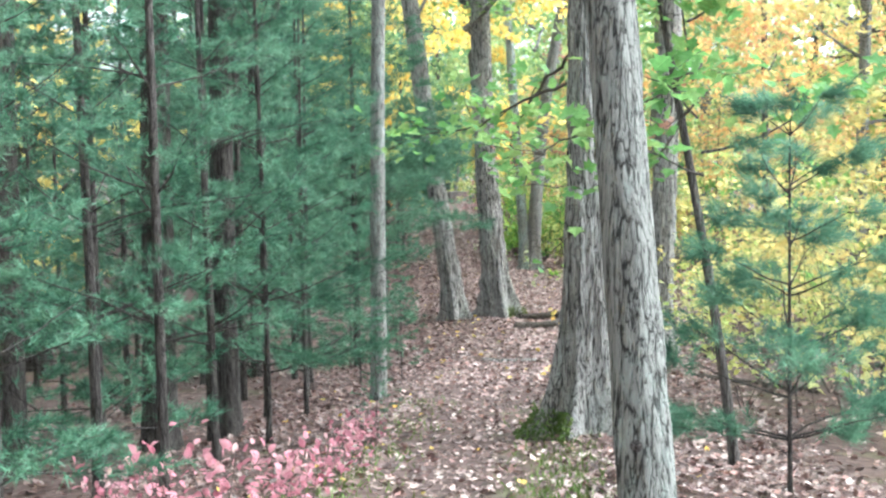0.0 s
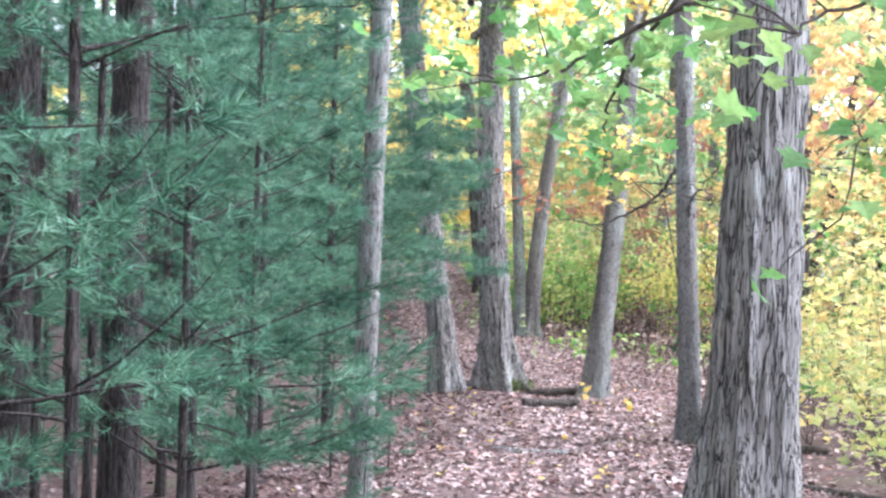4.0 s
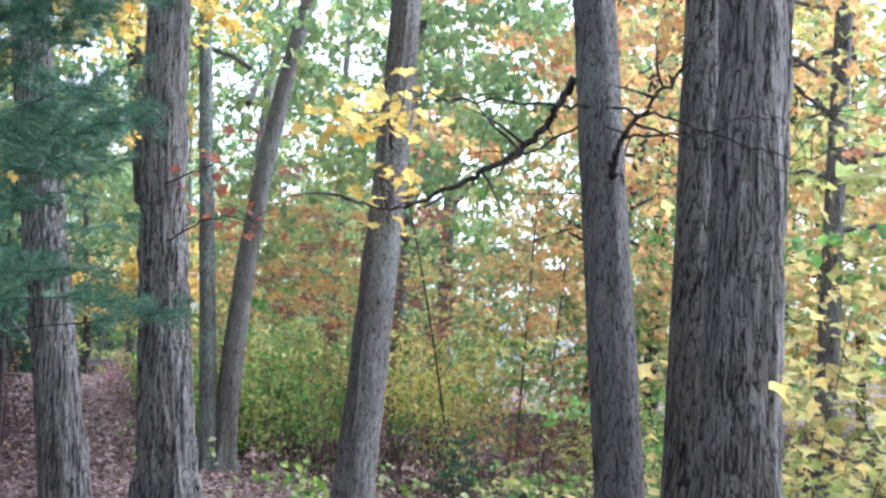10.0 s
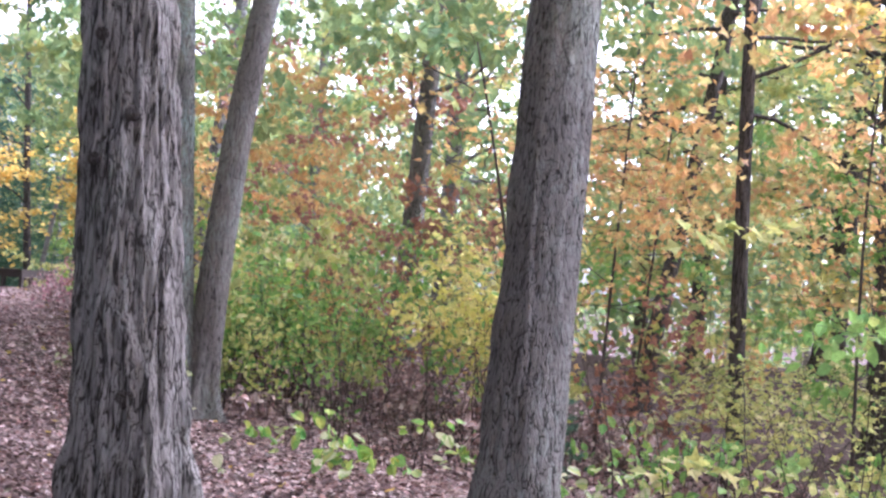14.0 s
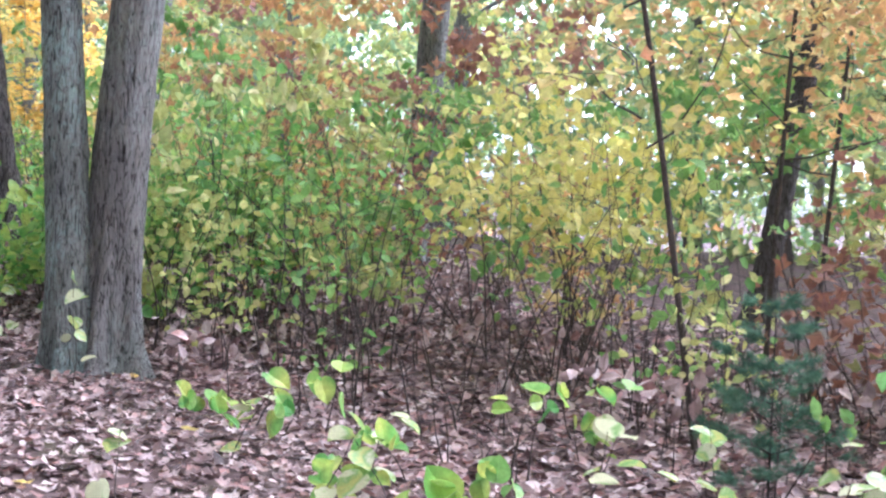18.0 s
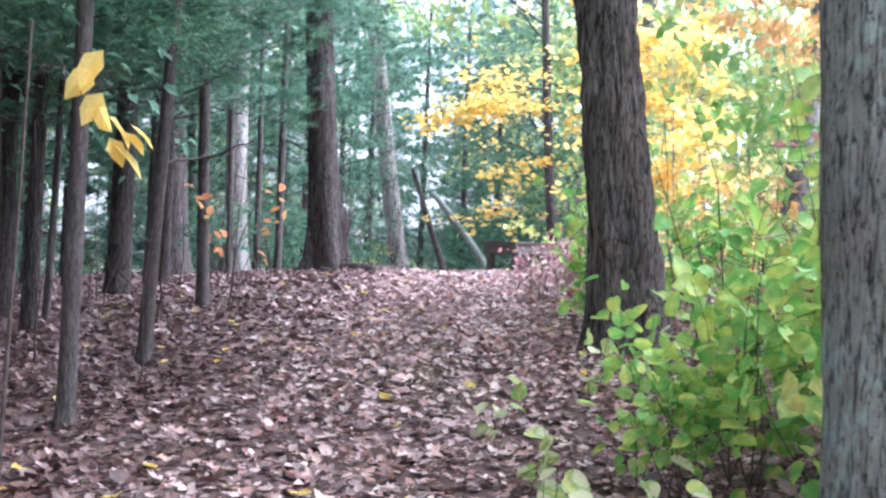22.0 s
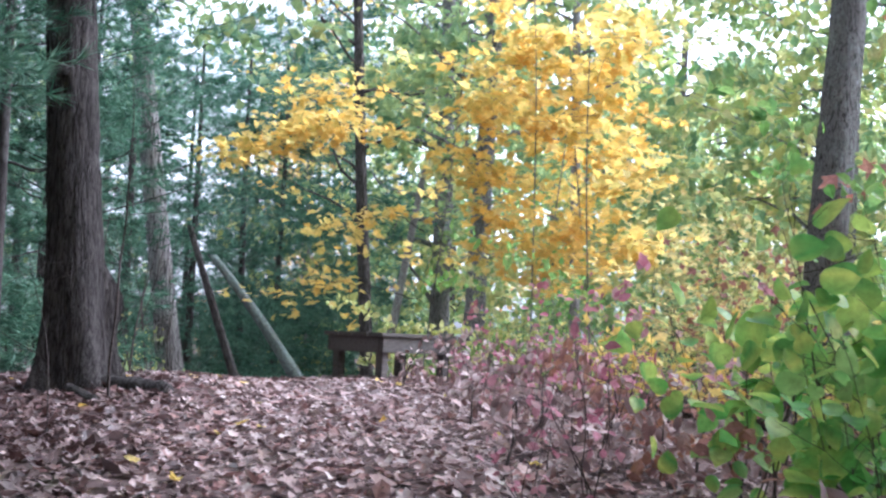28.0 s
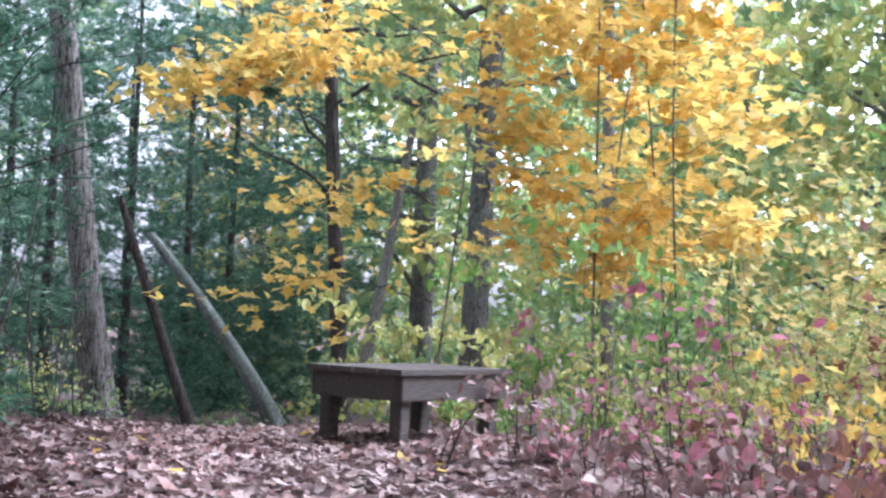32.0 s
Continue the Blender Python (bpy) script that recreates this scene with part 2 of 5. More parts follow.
def bark(name, dark, light, lichen=None, amount=0.5, ridge=1.0, bump=1.0, deep=0.13, slim=5.4, fuzz=0.3, narrow=1.0):
    """Furrowed bark: narrow flaky ridges between a net of dark cracks that run up the trunk."""
    m, nodes, links, bsdf = material(name)
    long = stretched(nodes, links, 30 / ridge, 30 / ridge, slim / ridge)
    warp = noise_node(nodes, links, 1.6, 2.0, long, 0.6)
    bent = mixed(nodes, links, "LINEAR_LIGHT", 0.35, long, warp.outputs["Color"])
    coarse, small = noise_node(nodes, links, 0.75, 1.5, bent, 0.5), noise_node(nodes, links, 1.7, 2.0, bent, 0.5)
    fine = noise_node(nodes, links, 3.6 * max(ridge, 0.7), 7.0, long, 0.75)
    wide = noise_node(nodes, links, 1.7, 4.0, stretched(nodes, links, 1, 1, 0.6))
    furrow = [maths(nodes, links, "MULTIPLY", maths(nodes, links, "ABSOLUTE", maths(nodes, links, "SUBTRACT", n.outputs["Fac"], 0.5), 0.0), k) for n, k in ((coarse, 3.4 * narrow), (small, 4.6 * narrow))]
    net = maths(nodes, links, "MINIMUM", furrow[0], furrow[1])
    edge = maths(nodes, links, "ADD", net, maths(nodes, links, "MULTIPLY", maths(nodes, links, "SUBTRACT", fine.outputs["Fac"], 0.5), fuzz))
    crack = ramp(nodes, [(0.0, (deep, deep * 0.95, deep * 0.93)), (0.05, (deep * 1.8, deep * 1.75, deep * 1.75)), (0.12, (0.78, 0.77, 0.77)), (0.3, (1.12, 1.12, 1.12))])
    links.new(edge, crack.inputs[0])
    base = ramp(nodes, [(0.25, dark), (0.72, light)])
    links.new(fine.outputs["Fac"], base.inputs[0])
    colour = mixed(nodes, links, "MULTIPLY", 1.0, base.outputs[0], crack.outputs[0])
    if lichen:
        speck = noise_node(nodes, links, 22.0, 4.0, stretched(nodes, links, 1, 1, 0.7), 0.7)
        spread = maths(nodes, links, "ADD", wide.outputs["Fac"], maths(nodes, links, "MULTIPLY", maths(nodes, links, "SUBTRACT", speck.outputs["Fac"], 0.5), 0.9))
        cover = ramp(nodes, [(0.47, (0, 0, 0)), (0.68, (amount, amount, amount))])
        links.new(spread, cover.inputs[0])
        patch = mixed(nodes, links, "MULTIPLY", 0.85, lichen, crack.outputs[0])
        colour = mixed(nodes, links, "MIX", cover.outputs[0], colour, patch)
    tone = ramp(nodes, [(0.3, (0.8, 0.8, 0.8)), (0.7, (1.12, 1.12, 1.12))])
    links.new(wide.outputs["Fac"], tone.inputs[0])
    links.new(mixed(nodes, links, "MULTIPLY", 1.0, colour, tone.outputs[0]), bsdf.inputs["Base Color"])
    bsdf.inputs["Roughness"].default_value = 0.9
    bsdf.inputs["Specular IOR Level"].default_value = 0.2
    height = mixed(nodes, links, "MULTIPLY", 0.8, fine.outputs["Color"], crack.outputs[0])
    b = nodes.new("ShaderNodeBump")
    b.inputs["Strength"].default_value, b.inputs["Distance"].default_value = bump, 0.026
    links.new(height, b.inputs["Height"])
    links.new(b.outputs[0], bsdf.inputs["Normal"])
    return m


OAK_BARK = bark("oak_bark", (0.209, 0.195, 0.194), (0.407, 0.382, 0.379), (0.31, 0.34, 0.325), 0.4, 1.05, 1.0, 0.1, 2.3, 0.22, 1.15)
GREY_BARK = bark("grey_bark", (0.147, 0.137, 0.136), (0.305, 0.286, 0.282), (0.29, 0.335, 0.32), 0.55, 0.7, 1.0, 0.1, 3.6, 0.3, 1.9)
FLAKY_BARK = bark("flaky_bark", (0.115, 0.112, 0.108), (0.26, 0.255, 0.245), (0.25, 0.29, 0.275), 0.6, 1.0, 1.0, 0.1, 2.8, 0.3, 1.3)
LICHEN_BARK = bark("lichen_bark", (0.15, 0.153, 0.15), (0.34, 0.35, 0.34), (0.35, 0.46, 0.445), 0.9, 0.7, 1.0, 0.1, 3.6, 0.3, 1.9)
GREENISH_BARK = bark("greenish_bark", (0.13, 0.145, 0.138), (0.28, 0.315, 0.30), (0.29, 0.36, 0.33), 0.8, 0.7, 0.5, 0.35)
DARK_BARK = bark("dark_pine_bark", (0.06, 0.052, 0.052), (0.17, 0.148, 0.146), (0.14, 0.14, 0.13), 0.3, 1.2, 1.0, 0.22, 2.8, 0.24)
RIDGED_BARK = bark("ridged_brown_bark", (0.095, 0.083, 0.082), (0.23, 0.203, 0.20), (0.22, 0.22, 0.21), 0.25, 1.35, 1.0, 0.16, 2.6, 0.26)
BLACK_BARK = bark("blackish_pine_bark", (0.034, 0.029, 0.029), (0.105, 0.09, 0.087), None, 0, 0.95, 1.0, 0.22, 4.0)
POLE_BARK = bark("pole_bark", (0.04, 0.035, 0.036), (0.12, 0.105, 0.105), (0.13, 0.14, 0.13), 0.3, 0.7, 0.5, 0.4)
PALE_BARK = bark("pale_bark", (0.17, 0.158, 0.156), (0.35, 0.325, 0.318), (0.32, 0.355, 0.34), 0.5, 0.7, 0.4, 0.4)
TWIG = bark("twig_bark", (0.05, 0.042, 0.04), (0.13, 0.105, 0.10), None, 0, 0.4, 0.3, 0.4)
DEAD_WOOD = bark("dead_wood", (0.07, 0.057, 0.053), (0.21, 0.175, 0.16), (0.13, 0.15, 0.11), 0.2, 0.6)
PINE = foliage("pine_needles", [(0.022, 0.058, 0.036), (0.05, 0.125, 0.08), (0.10, 0.22, 0.142), (0.20, 0.34, 0.23)], 0.5, 0.35, 2.4)
YELLOW = foliage("yellow_leaves", [(0.74, 0.45, 0.10), (0.82, 0.57, 0.14), (0.84, 0.65, 0.22), (0.66, 0.56, 0.17), (0.78, 0.50, 0.12)], 0.5, 0.58)
LEMON = foliage("yellow_green_leaves", [(0.46, 0.49, 0.171), (0.589, 0.568, 0.19), (0.331, 0.421, 0.142), (0.644, 0.588, 0.285), (0.221, 0.343, 0.123)])
ORANGE = foliage("orange_leaves", [(0.70, 0.38, 0.15), (0.78, 0.52, 0.21), (0.56, 0.30, 0.15), (0.74, 0.57, 0.24), (0.44, 0.45, 0.18), (0.50, 0.24, 0.13)], 0.5, 0.55)
GOLD = foliage("gold_green_leaves", [(0.654, 0.49, 0.155), (0.705, 0.568, 0.224), (0.499, 0.49, 0.206), (0.688, 0.559, 0.224), (0.568, 0.43, 0.155), (0.361, 0.421, 0.189)], 0.55, 0.58)
CLEAR = foliage("lemon_leaves", [(0.60, 0.62, 0.16), (0.74, 0.66, 0.18), (0.80, 0.74, 0.30), (0.52, 0.58, 0.16)])
GREEN = foliage("green_leaves", [(0.127, 0.275, 0.0708), (0.196, 0.374, 0.0945), (0.3, 0.473, 0.142), (0.149, 0.319, 0.11), (0.427, 0.506, 0.15)])
OAK_GREEN = foliage("oak_leaves", [(0.09, 0.21, 0.06), (0.13, 0.28, 0.09), (0.19, 0.35, 0.12), (0.30, 0.42, 0.15)])
FAR_GREEN = foliage("far_green_leaves", [(0.142, 0.254, 0.129), (0.236, 0.36, 0.172), (0.378, 0.466, 0.189), (0.189, 0.307, 0.155), (0.519, 0.509, 0.189)])
BRIGHT_GREEN = foliage("shrub_leaves", [(0.0975, 0.308, 0.0612), (0.166, 0.407, 0.0842), (0.429, 0.55, 0.122), (0.127, 0.352, 0.0842), (0.546, 0.605, 0.146), (0.215, 0.462, 0.115), (0.37, 0.55, 0.184), (0.108, 0.319, 0.0688)], 0.4, 0.45, 1.6, 0.5)
RED = foliage("red_leaves", [(0.44, 0.14, 0.10), (0.54, 0.23, 0.14), (0.36, 0.12, 0.10), (0.58, 0.34, 0.18)])
SINGLE_GREEN = foliage("single_shrub_leaves", [(0.15, 0.34, 0.09), (0.22, 0.42, 0.13), (0.34, 0.50, 0.18), (0.54, 0.54, 0.18), (0.26, 0.44, 0.15), (0.60, 0.62, 0.40)], 0.4, 0.45, 1.6, 0.5, 0.8)
SINGLE_ORANGE = foliage("single_orange_leaves", [(0.70, 0.38, 0.14), (0.78, 0.50, 0.18), (0.62, 0.28, 0.14)], 0.5, 0.55, 1.6, 0.35, 0.8)
PINK = foliage("pink_leaves", [(0.528, 0.194, 0.261), (0.598, 0.299, 0.36), (0.405, 0.132, 0.189), (0.634, 0.405, 0.432), (0.352, 0.334, 0.198)])
RUSSET = foliage("russet_leaves", [(0.32, 0.14, 0.11), (0.40, 0.20, 0.13), (0.26, 0.13, 0.12), (0.46, 0.26, 0.17)])
LITTER = foliage("dry_leaves", [(0.336, 0.230, 0.218), (0.493, 0.375, 0.364), (0.179, 0.112, 0.112), (0.381, 0.213, 0.196), (0.627, 0.526, 0.515), (0.280, 0.185, 0.179), (0.482, 0.370, 0.370), (0.168, 0.118, 0.118), (0.582, 0.437, 0.420)], 0.75, 0.15)

# Reddish-brown litter under pines; its colours are lowered further to stand for their shade.
SHADED_NEEDLE_LITTER = foliage("dry_leaves_pine_shade", [(0.10, 0.058, 0.055), (0.17, 0.10, 0.094), (0.06, 0.038, 0.038), (0.14, 0.068, 0.062), (0.28, 0.205, 0.20), (0.09, 0.055, 0.052)], 0.5, 0.15, 1.4, 0.5)


def make_ground():
    m, nodes, links, bsdf = material("forest_floor")
    co = stretched(nodes, links, 1, 1, 1)
    leafy = nodes.new("ShaderNodeTexVoronoi")
    leafy.inputs["Scale"].default_value = 13.0
    warp = noise_node(nodes, links, 9.0, 3.0, co)
    links.new(mixed(nodes, links, "LINEAR_LIGHT", 0.08, co, warp.outputs["Color"]), leafy.inputs["Vector"])
    tint = ramp(nodes, [(0.0, (0.03, 0.021, 0.02)), (0.35, (0.088, 0.056, 0.053)), (0.6, (0.14, 0.098, 0.095)), (0.85, (0.066, 0.042, 0.041)), (1.0, (0.2, 0.152, 0.148))])
    bw = nodes.new("ShaderNodeRGBToBW")
    links.new(leafy.outputs["Color"], bw.inputs[0])
    links.new(bw.outputs[0], tint.inputs[0])
    broad = noise_node(nodes, links, 0.9, 5.0, co)
    moss = ramp(nodes, [(0.56, (0, 0, 0)), (0.72, (0.7, 0.7, 0.7))])
    links.new(broad.outputs["Fac"], moss.inputs[0])
    colour = mixed(nodes, links, "MIX", moss.outputs[0], tint.outputs[0], (0.11, 0.115, 0.06))
    links.new(colour, bsdf.inputs["Base Color"])
    bsdf.inputs["Roughness"].default_value = 0.95
    bsdf.inputs["Specular IOR Level"].default_value = 0.15
    b = nodes.new("ShaderNodeBump")
    b.inputs["Strength"].default_value, b.inputs["Distance"].default_value = 0.9, 0.03
    links.new(bw.outputs[0], b.inputs["Height"])
    links.new(b.outputs[0], bsdf.inputs["Normal"])
    return m


GROUND = make_ground()
MOSS = foliage("moss", [(0.07, 0.12, 0.03), (0.12, 0.17, 0.05), (0.16, 0.19, 0.07)], 0.95, 0.1)


def make_wood():
    m, nodes, links, bsdf = material("weathered_timber")
    grain = noise_node(nodes, links, 4.0, 6.0, stretched(nodes, links, 2, 14, 30))
    r = ramp(nodes, [(0.3, (0.05, 0.042, 0.04)), (0.7, (0.15, 0.13, 0.125))])
    links.new(grain.outputs["Fac"], r.inputs[0])
    links.new(r.outputs[0], bsdf.inputs["Base Color"])
    bsdf.inputs["Roughness"].default_value = 0.85
    b = nodes.new("ShaderNodeBump")
    b.inputs["Strength"].default_value, b.inputs["Distance"].default_value = 0.5, 0.01
    links.new(grain.outputs["Fac"], b.inputs["Height"])
    links.new(b.outputs[0], bsdf.inputs["Normal"])
    return m


TIMBER = make_wood()

# ---- the ground: a trail that falls into a dip and climbs to a crest ----
TRAIL_Y = np.array([-60, -10, 0, 6, 13.4, 18, 23, 27, 30, 36, 40, 43, 45, 47, 50, 54, 57, 59.5, 63, 66, 70, 80, 100, 140])
TRAIL_Z = np.array([5.0, 3.1, 2.45, 1.70, 0.82, 0.44, 0.13, -0.10, -0.17, -0.2, -0.1, 0.08, 0.28, 0.5, 0.8, 1.02, 1.1, 1.08, 0.75, 0.42, 0.1, -0.5, -1.2, -1.6])
MIDDLE_Y = np.array([-20, 0, 6, 10, 14, 21, 27, 31, 35, 39, 43, 48, 54, 60, 70])
MIDDLE_X = np.array([0.3, 0.3, 0.4, 0.9, 1.5, 2.4, 3.6, 4.0, 4.0, 3.5, 3.0, 2.8, 2.9, 2.9, 2.6])


def soft_line(y, ys, zs):
    return (np.interp(y - 1.2, ys, zs) + np.interp(y, ys, zs) + np.interp(y + 1.2, ys, zs)) / 3


def height(x, y):
    """The ground's height."""
    x, y = np.asarray(x, float), np.asarray(y, float)
    z, off = soft_line(y, TRAIL_Y, TRAIL_Z), x - soft_line(y, MIDDLE_Y, MIDDLE_X)
    right, left = np.clip(off - 1.8, 0, 22), np.clip(-off - 0.9, 0, 26)
    z = z - 0.075 * right * np.clip(1.1 - right / 40, 0, 1) - 0.085 * left
    z = z + 0.10 * (noise2(x * 0.45 + 40, y * 0.45 + 80, 3) - 0.5) + 0.035 * (noise2(x * 1.7, y * 1.7 + 90, 4) - 0.5)
    return z - 0.05 * np.exp(-(off / 0.7) ** 2)


def ground_at(x, y):
    return float(height(np.array([x]), np.array([y]))[0])


def spaced(start, stop, fine, far, growth=1.25):
    """Even steps from start to stop, then ever longer ones out to far on both sides."""
    mid = np.arange(start, stop + fine / 2, fine)
    steps = []
    s, at = fine, 0.0
    while at < far:
        s *= growth
        at += s
        steps.append(at)
    steps = np.array(steps)
    return np.concatenate([mid[0] - steps[::-1], mid, mid[-1] + steps])


gx, gy = spaced(-4, 11, 0.2, 1500), spaced(2, 66, 0.2, 1500)
GX, GY = np.meshgrid(gx, gy, indexing="ij")
GZ = height(GX, GY)
gi, gj = np.meshgrid(np.arange(len(gx) - 1), np.arange(len(gy) - 1), indexing="ij")
gn = len(gy)
ground = new("ground", make_mesh("ground", np.stack([GX, GY, GZ], -1).reshape(-1, 3),
                                 np.stack([gi * gn + gj, (gi + 1) * gn + gj, (gi + 1) * gn + gj + 1, gi * gn + gj + 1], -1).reshape(-1, 4), GROUND))
tagged(ground, "sloping forest floor under brown fallen leaves", "ground", kind="structure")

# ---- trees ----
def trunk_shape(radius, tall, sides=40, step=0.08, slope=(0, 0), flare=0.5, relief=0.09, ridges=22, seed=1, taper=0.45, sway=0.02, burl=None, bow=0.0):
    """A trunk from its foot at the origin: root flare, furrowed relief, lean and a slight sway."""
    z = np.concatenate([np.arange(-0.3, min(tall, 5.0), step), np.linspace(min(tall, 5.0), tall, 12)[1:]]) if tall > 5.0 else np.arange(-0.3, tall, step)
    ang = np.linspace(0, 2 * np.pi, sides, endpoint=False)
    A, Z = np.meshgrid(ang, z)
    u = A / (2 * np.pi)
    r = radius * (1 - taper * np.clip(Z / max(tall, 1), 0, 1)) * np.ones_like(A)
    lobes = 0.5 + 0.5 * np.cos(A * 5 + seed + 0.8 * np.sin(A * 2 + seed))
    r *= 1 + flare * np.exp(-np.clip(Z + 0.05, 0, None) / (1.9 * radius + 0.04)) * (0.5 + 1.1 * lobes ** 2)
    shift = 0.9 * noise2(u * 6, Z * 1.3 + seed, seed, 6)
    furrow = noise2(u * ridges + shift, Z * 2.6, seed + 1, ridges) - 0.5
    cross = noise2(u * ridges * 2, Z * 9.0, seed + 2, ridges * 2) - 0.5
    r *= 1 + relief * (1.7 * np.abs(furrow) - 0.35 + 0.35 * cross) + 0.06 * (noise2(u * 3, Z * 0.8, seed + 3, 3) - 0.5)
    if burl:
        r *= 1 + burl[2] * np.exp(-((A - burl[0]) / 0.7) ** 2 - ((Z - burl[1]) / 0.2) ** 2)
    wob = sway * (np.sin(Z * 0.55 + seed) - math.sin(seed))
    x = slope[0] * Z + bow * np.clip(Z, 0, 9) * np.abs(Z) + wob * math.cos(seed * 2.1) + r * np.cos(A)
    y = slope[1] * Z + wob * math.sin(seed * 2.1) + r * np.sin(A)
    n = len(z)
    i, j = np.meshgrid(np.arange(n - 1), np.arange(sides), indexing="ij")
    k = (j + 1) % sides
    quads = np.stack([i * sides + j, i * sides + k, (i + 1) * sides + k, (i + 1) * sides + j], -1).reshape(-1, 4)
    return np.stack([x, y, Z], -1).reshape(-1, 3), quads


def trunk_mesh(name, radius, tall, mat, *shape, **kw):
    return make_mesh(name, *trunk_shape(radius, tall, *shape, **kw), mat)


def limbs(count, low, high, slope, length, radius, rng, rise=0.4):
    """Points of limbs that leave a trunk between two heights."""
    out = []
    for i in range(count):
        z = low + (high - low) * (i + rng.uniform(0.2, 0.8)) / count
        a = rng.uniform(0, 2 * np.pi)
        way = (math.cos(a), math.sin(a), rise + rng.uniform(-0.2, 0.3))
        pts = bend((slope[0] * z, slope[1] * z, z), way, length * rng.uniform(0.6, 1.2), 0.2, 0.16, 8, rng)
        out.append((pts, np.linspace(radius, radius * 0.15, len(pts))))
    return out


def spray(build, leaf, pts, per, reach, size, tilt, rng, flat=0.35):
    """Leaves in loose flat layers round the outer part of a limb."""
    outer = pts[len(pts) // 3:]
    at = outer[rng.integers(0, len(outer), per)] + rng.normal(0, 1, (per, 3)) * [reach, reach, reach * flat]
    strew(build, leaf, at, size, tilt, rng)


def broad_tree(name, label, x, y, radius, tall, bark_mat, slope=(0, 0), crown=None, crown_low=4.0, twigs=8, length=2.5, leaves=1600, size=0.11, leaf=None,
               sides=40, step=0.08, seed=1, group="", rise=0.4, reach=0.45, z=None, split=False, **kw):
    """A broadleaved tree: trunk, limbs and a crown of single leaves."""
    rng = np.random.default_rng(seed * 13 + 5)
    root = new(name)
    root.location = (x, y, ground_at(x, y) if z is None else z)
    tagged(root, label, "tree", group)
    stem = trunk_shape(radius, tall, sides, step, slope, seed=seed, **kw)
    whole, c = Build(), Build()
    whole.add(*stem)
    for pts, rad in limbs(twigs, crown_low, tall * 0.96, slope, length, max(0.012, radius * 0.28) if radius > 0.03 else radius * 0.38, rng, rise) if twigs else ():
        b = Build() if split else whole
        b.add(*tube(pts, rad, 6 if split else 4))
        for _ in range(3 if split else 2):
            k = rng.integers(3, len(pts))
            tw = bend(pts[k], (*rng.normal(0, 1, 2), 0.2), length * 0.35, 0, 0.2, 5, rng)
            b.add(*tube(tw, np.linspace(rad[k] * 0.6, 0.003, len(tw)), 4 if split else 3))
            if crown:
                spray(c, leaf or cheap_leaf(), tw, leaves // twigs // 4, reach * 0.7, size, 0.5, rng)
        if crown:
            spray(c, leaf or cheap_leaf(), pts, leaves // twigs // 2, reach, size, 0.5, rng)
        if split:
            part("limb", b.mesh("limb", bark_mat), root)
    part("trunk", whole.mesh("trunk", bark_mat), root)
    if crown and twigs:
        part("crown", c.mesh("crown", crown, False), root)
    return root


def needles(build, tips, ways, count, length, rng, width=0.0030):
    """A soft tuft of thin needles at each tip, fanned round its way."""
    n = len(tips)
    d = ways[:, None] * 0.9 + rng.normal(0, 0.5, (n, count, 3))
    d /= np.linalg.norm(d, axis=2, keepdims=True)
    side = np.cross(d, rng.normal(0, 1, (n, count, 3)))
    side /= np.linalg.norm(side, axis=2, keepdims=True) + 1e-9
    at = tips[:, None] - ways[:, None] * rng.uniform(0, 0.07, (n, count, 1))
    ln = length * rng.uniform(0.7, 1.2, (n, count, 1))
    tri = np.stack([at - side * width, at + side * width, at + d * ln], 2).reshape(-1, 3)
    build.add(tri, np.arange(len(tri)).reshape(-1, 3))


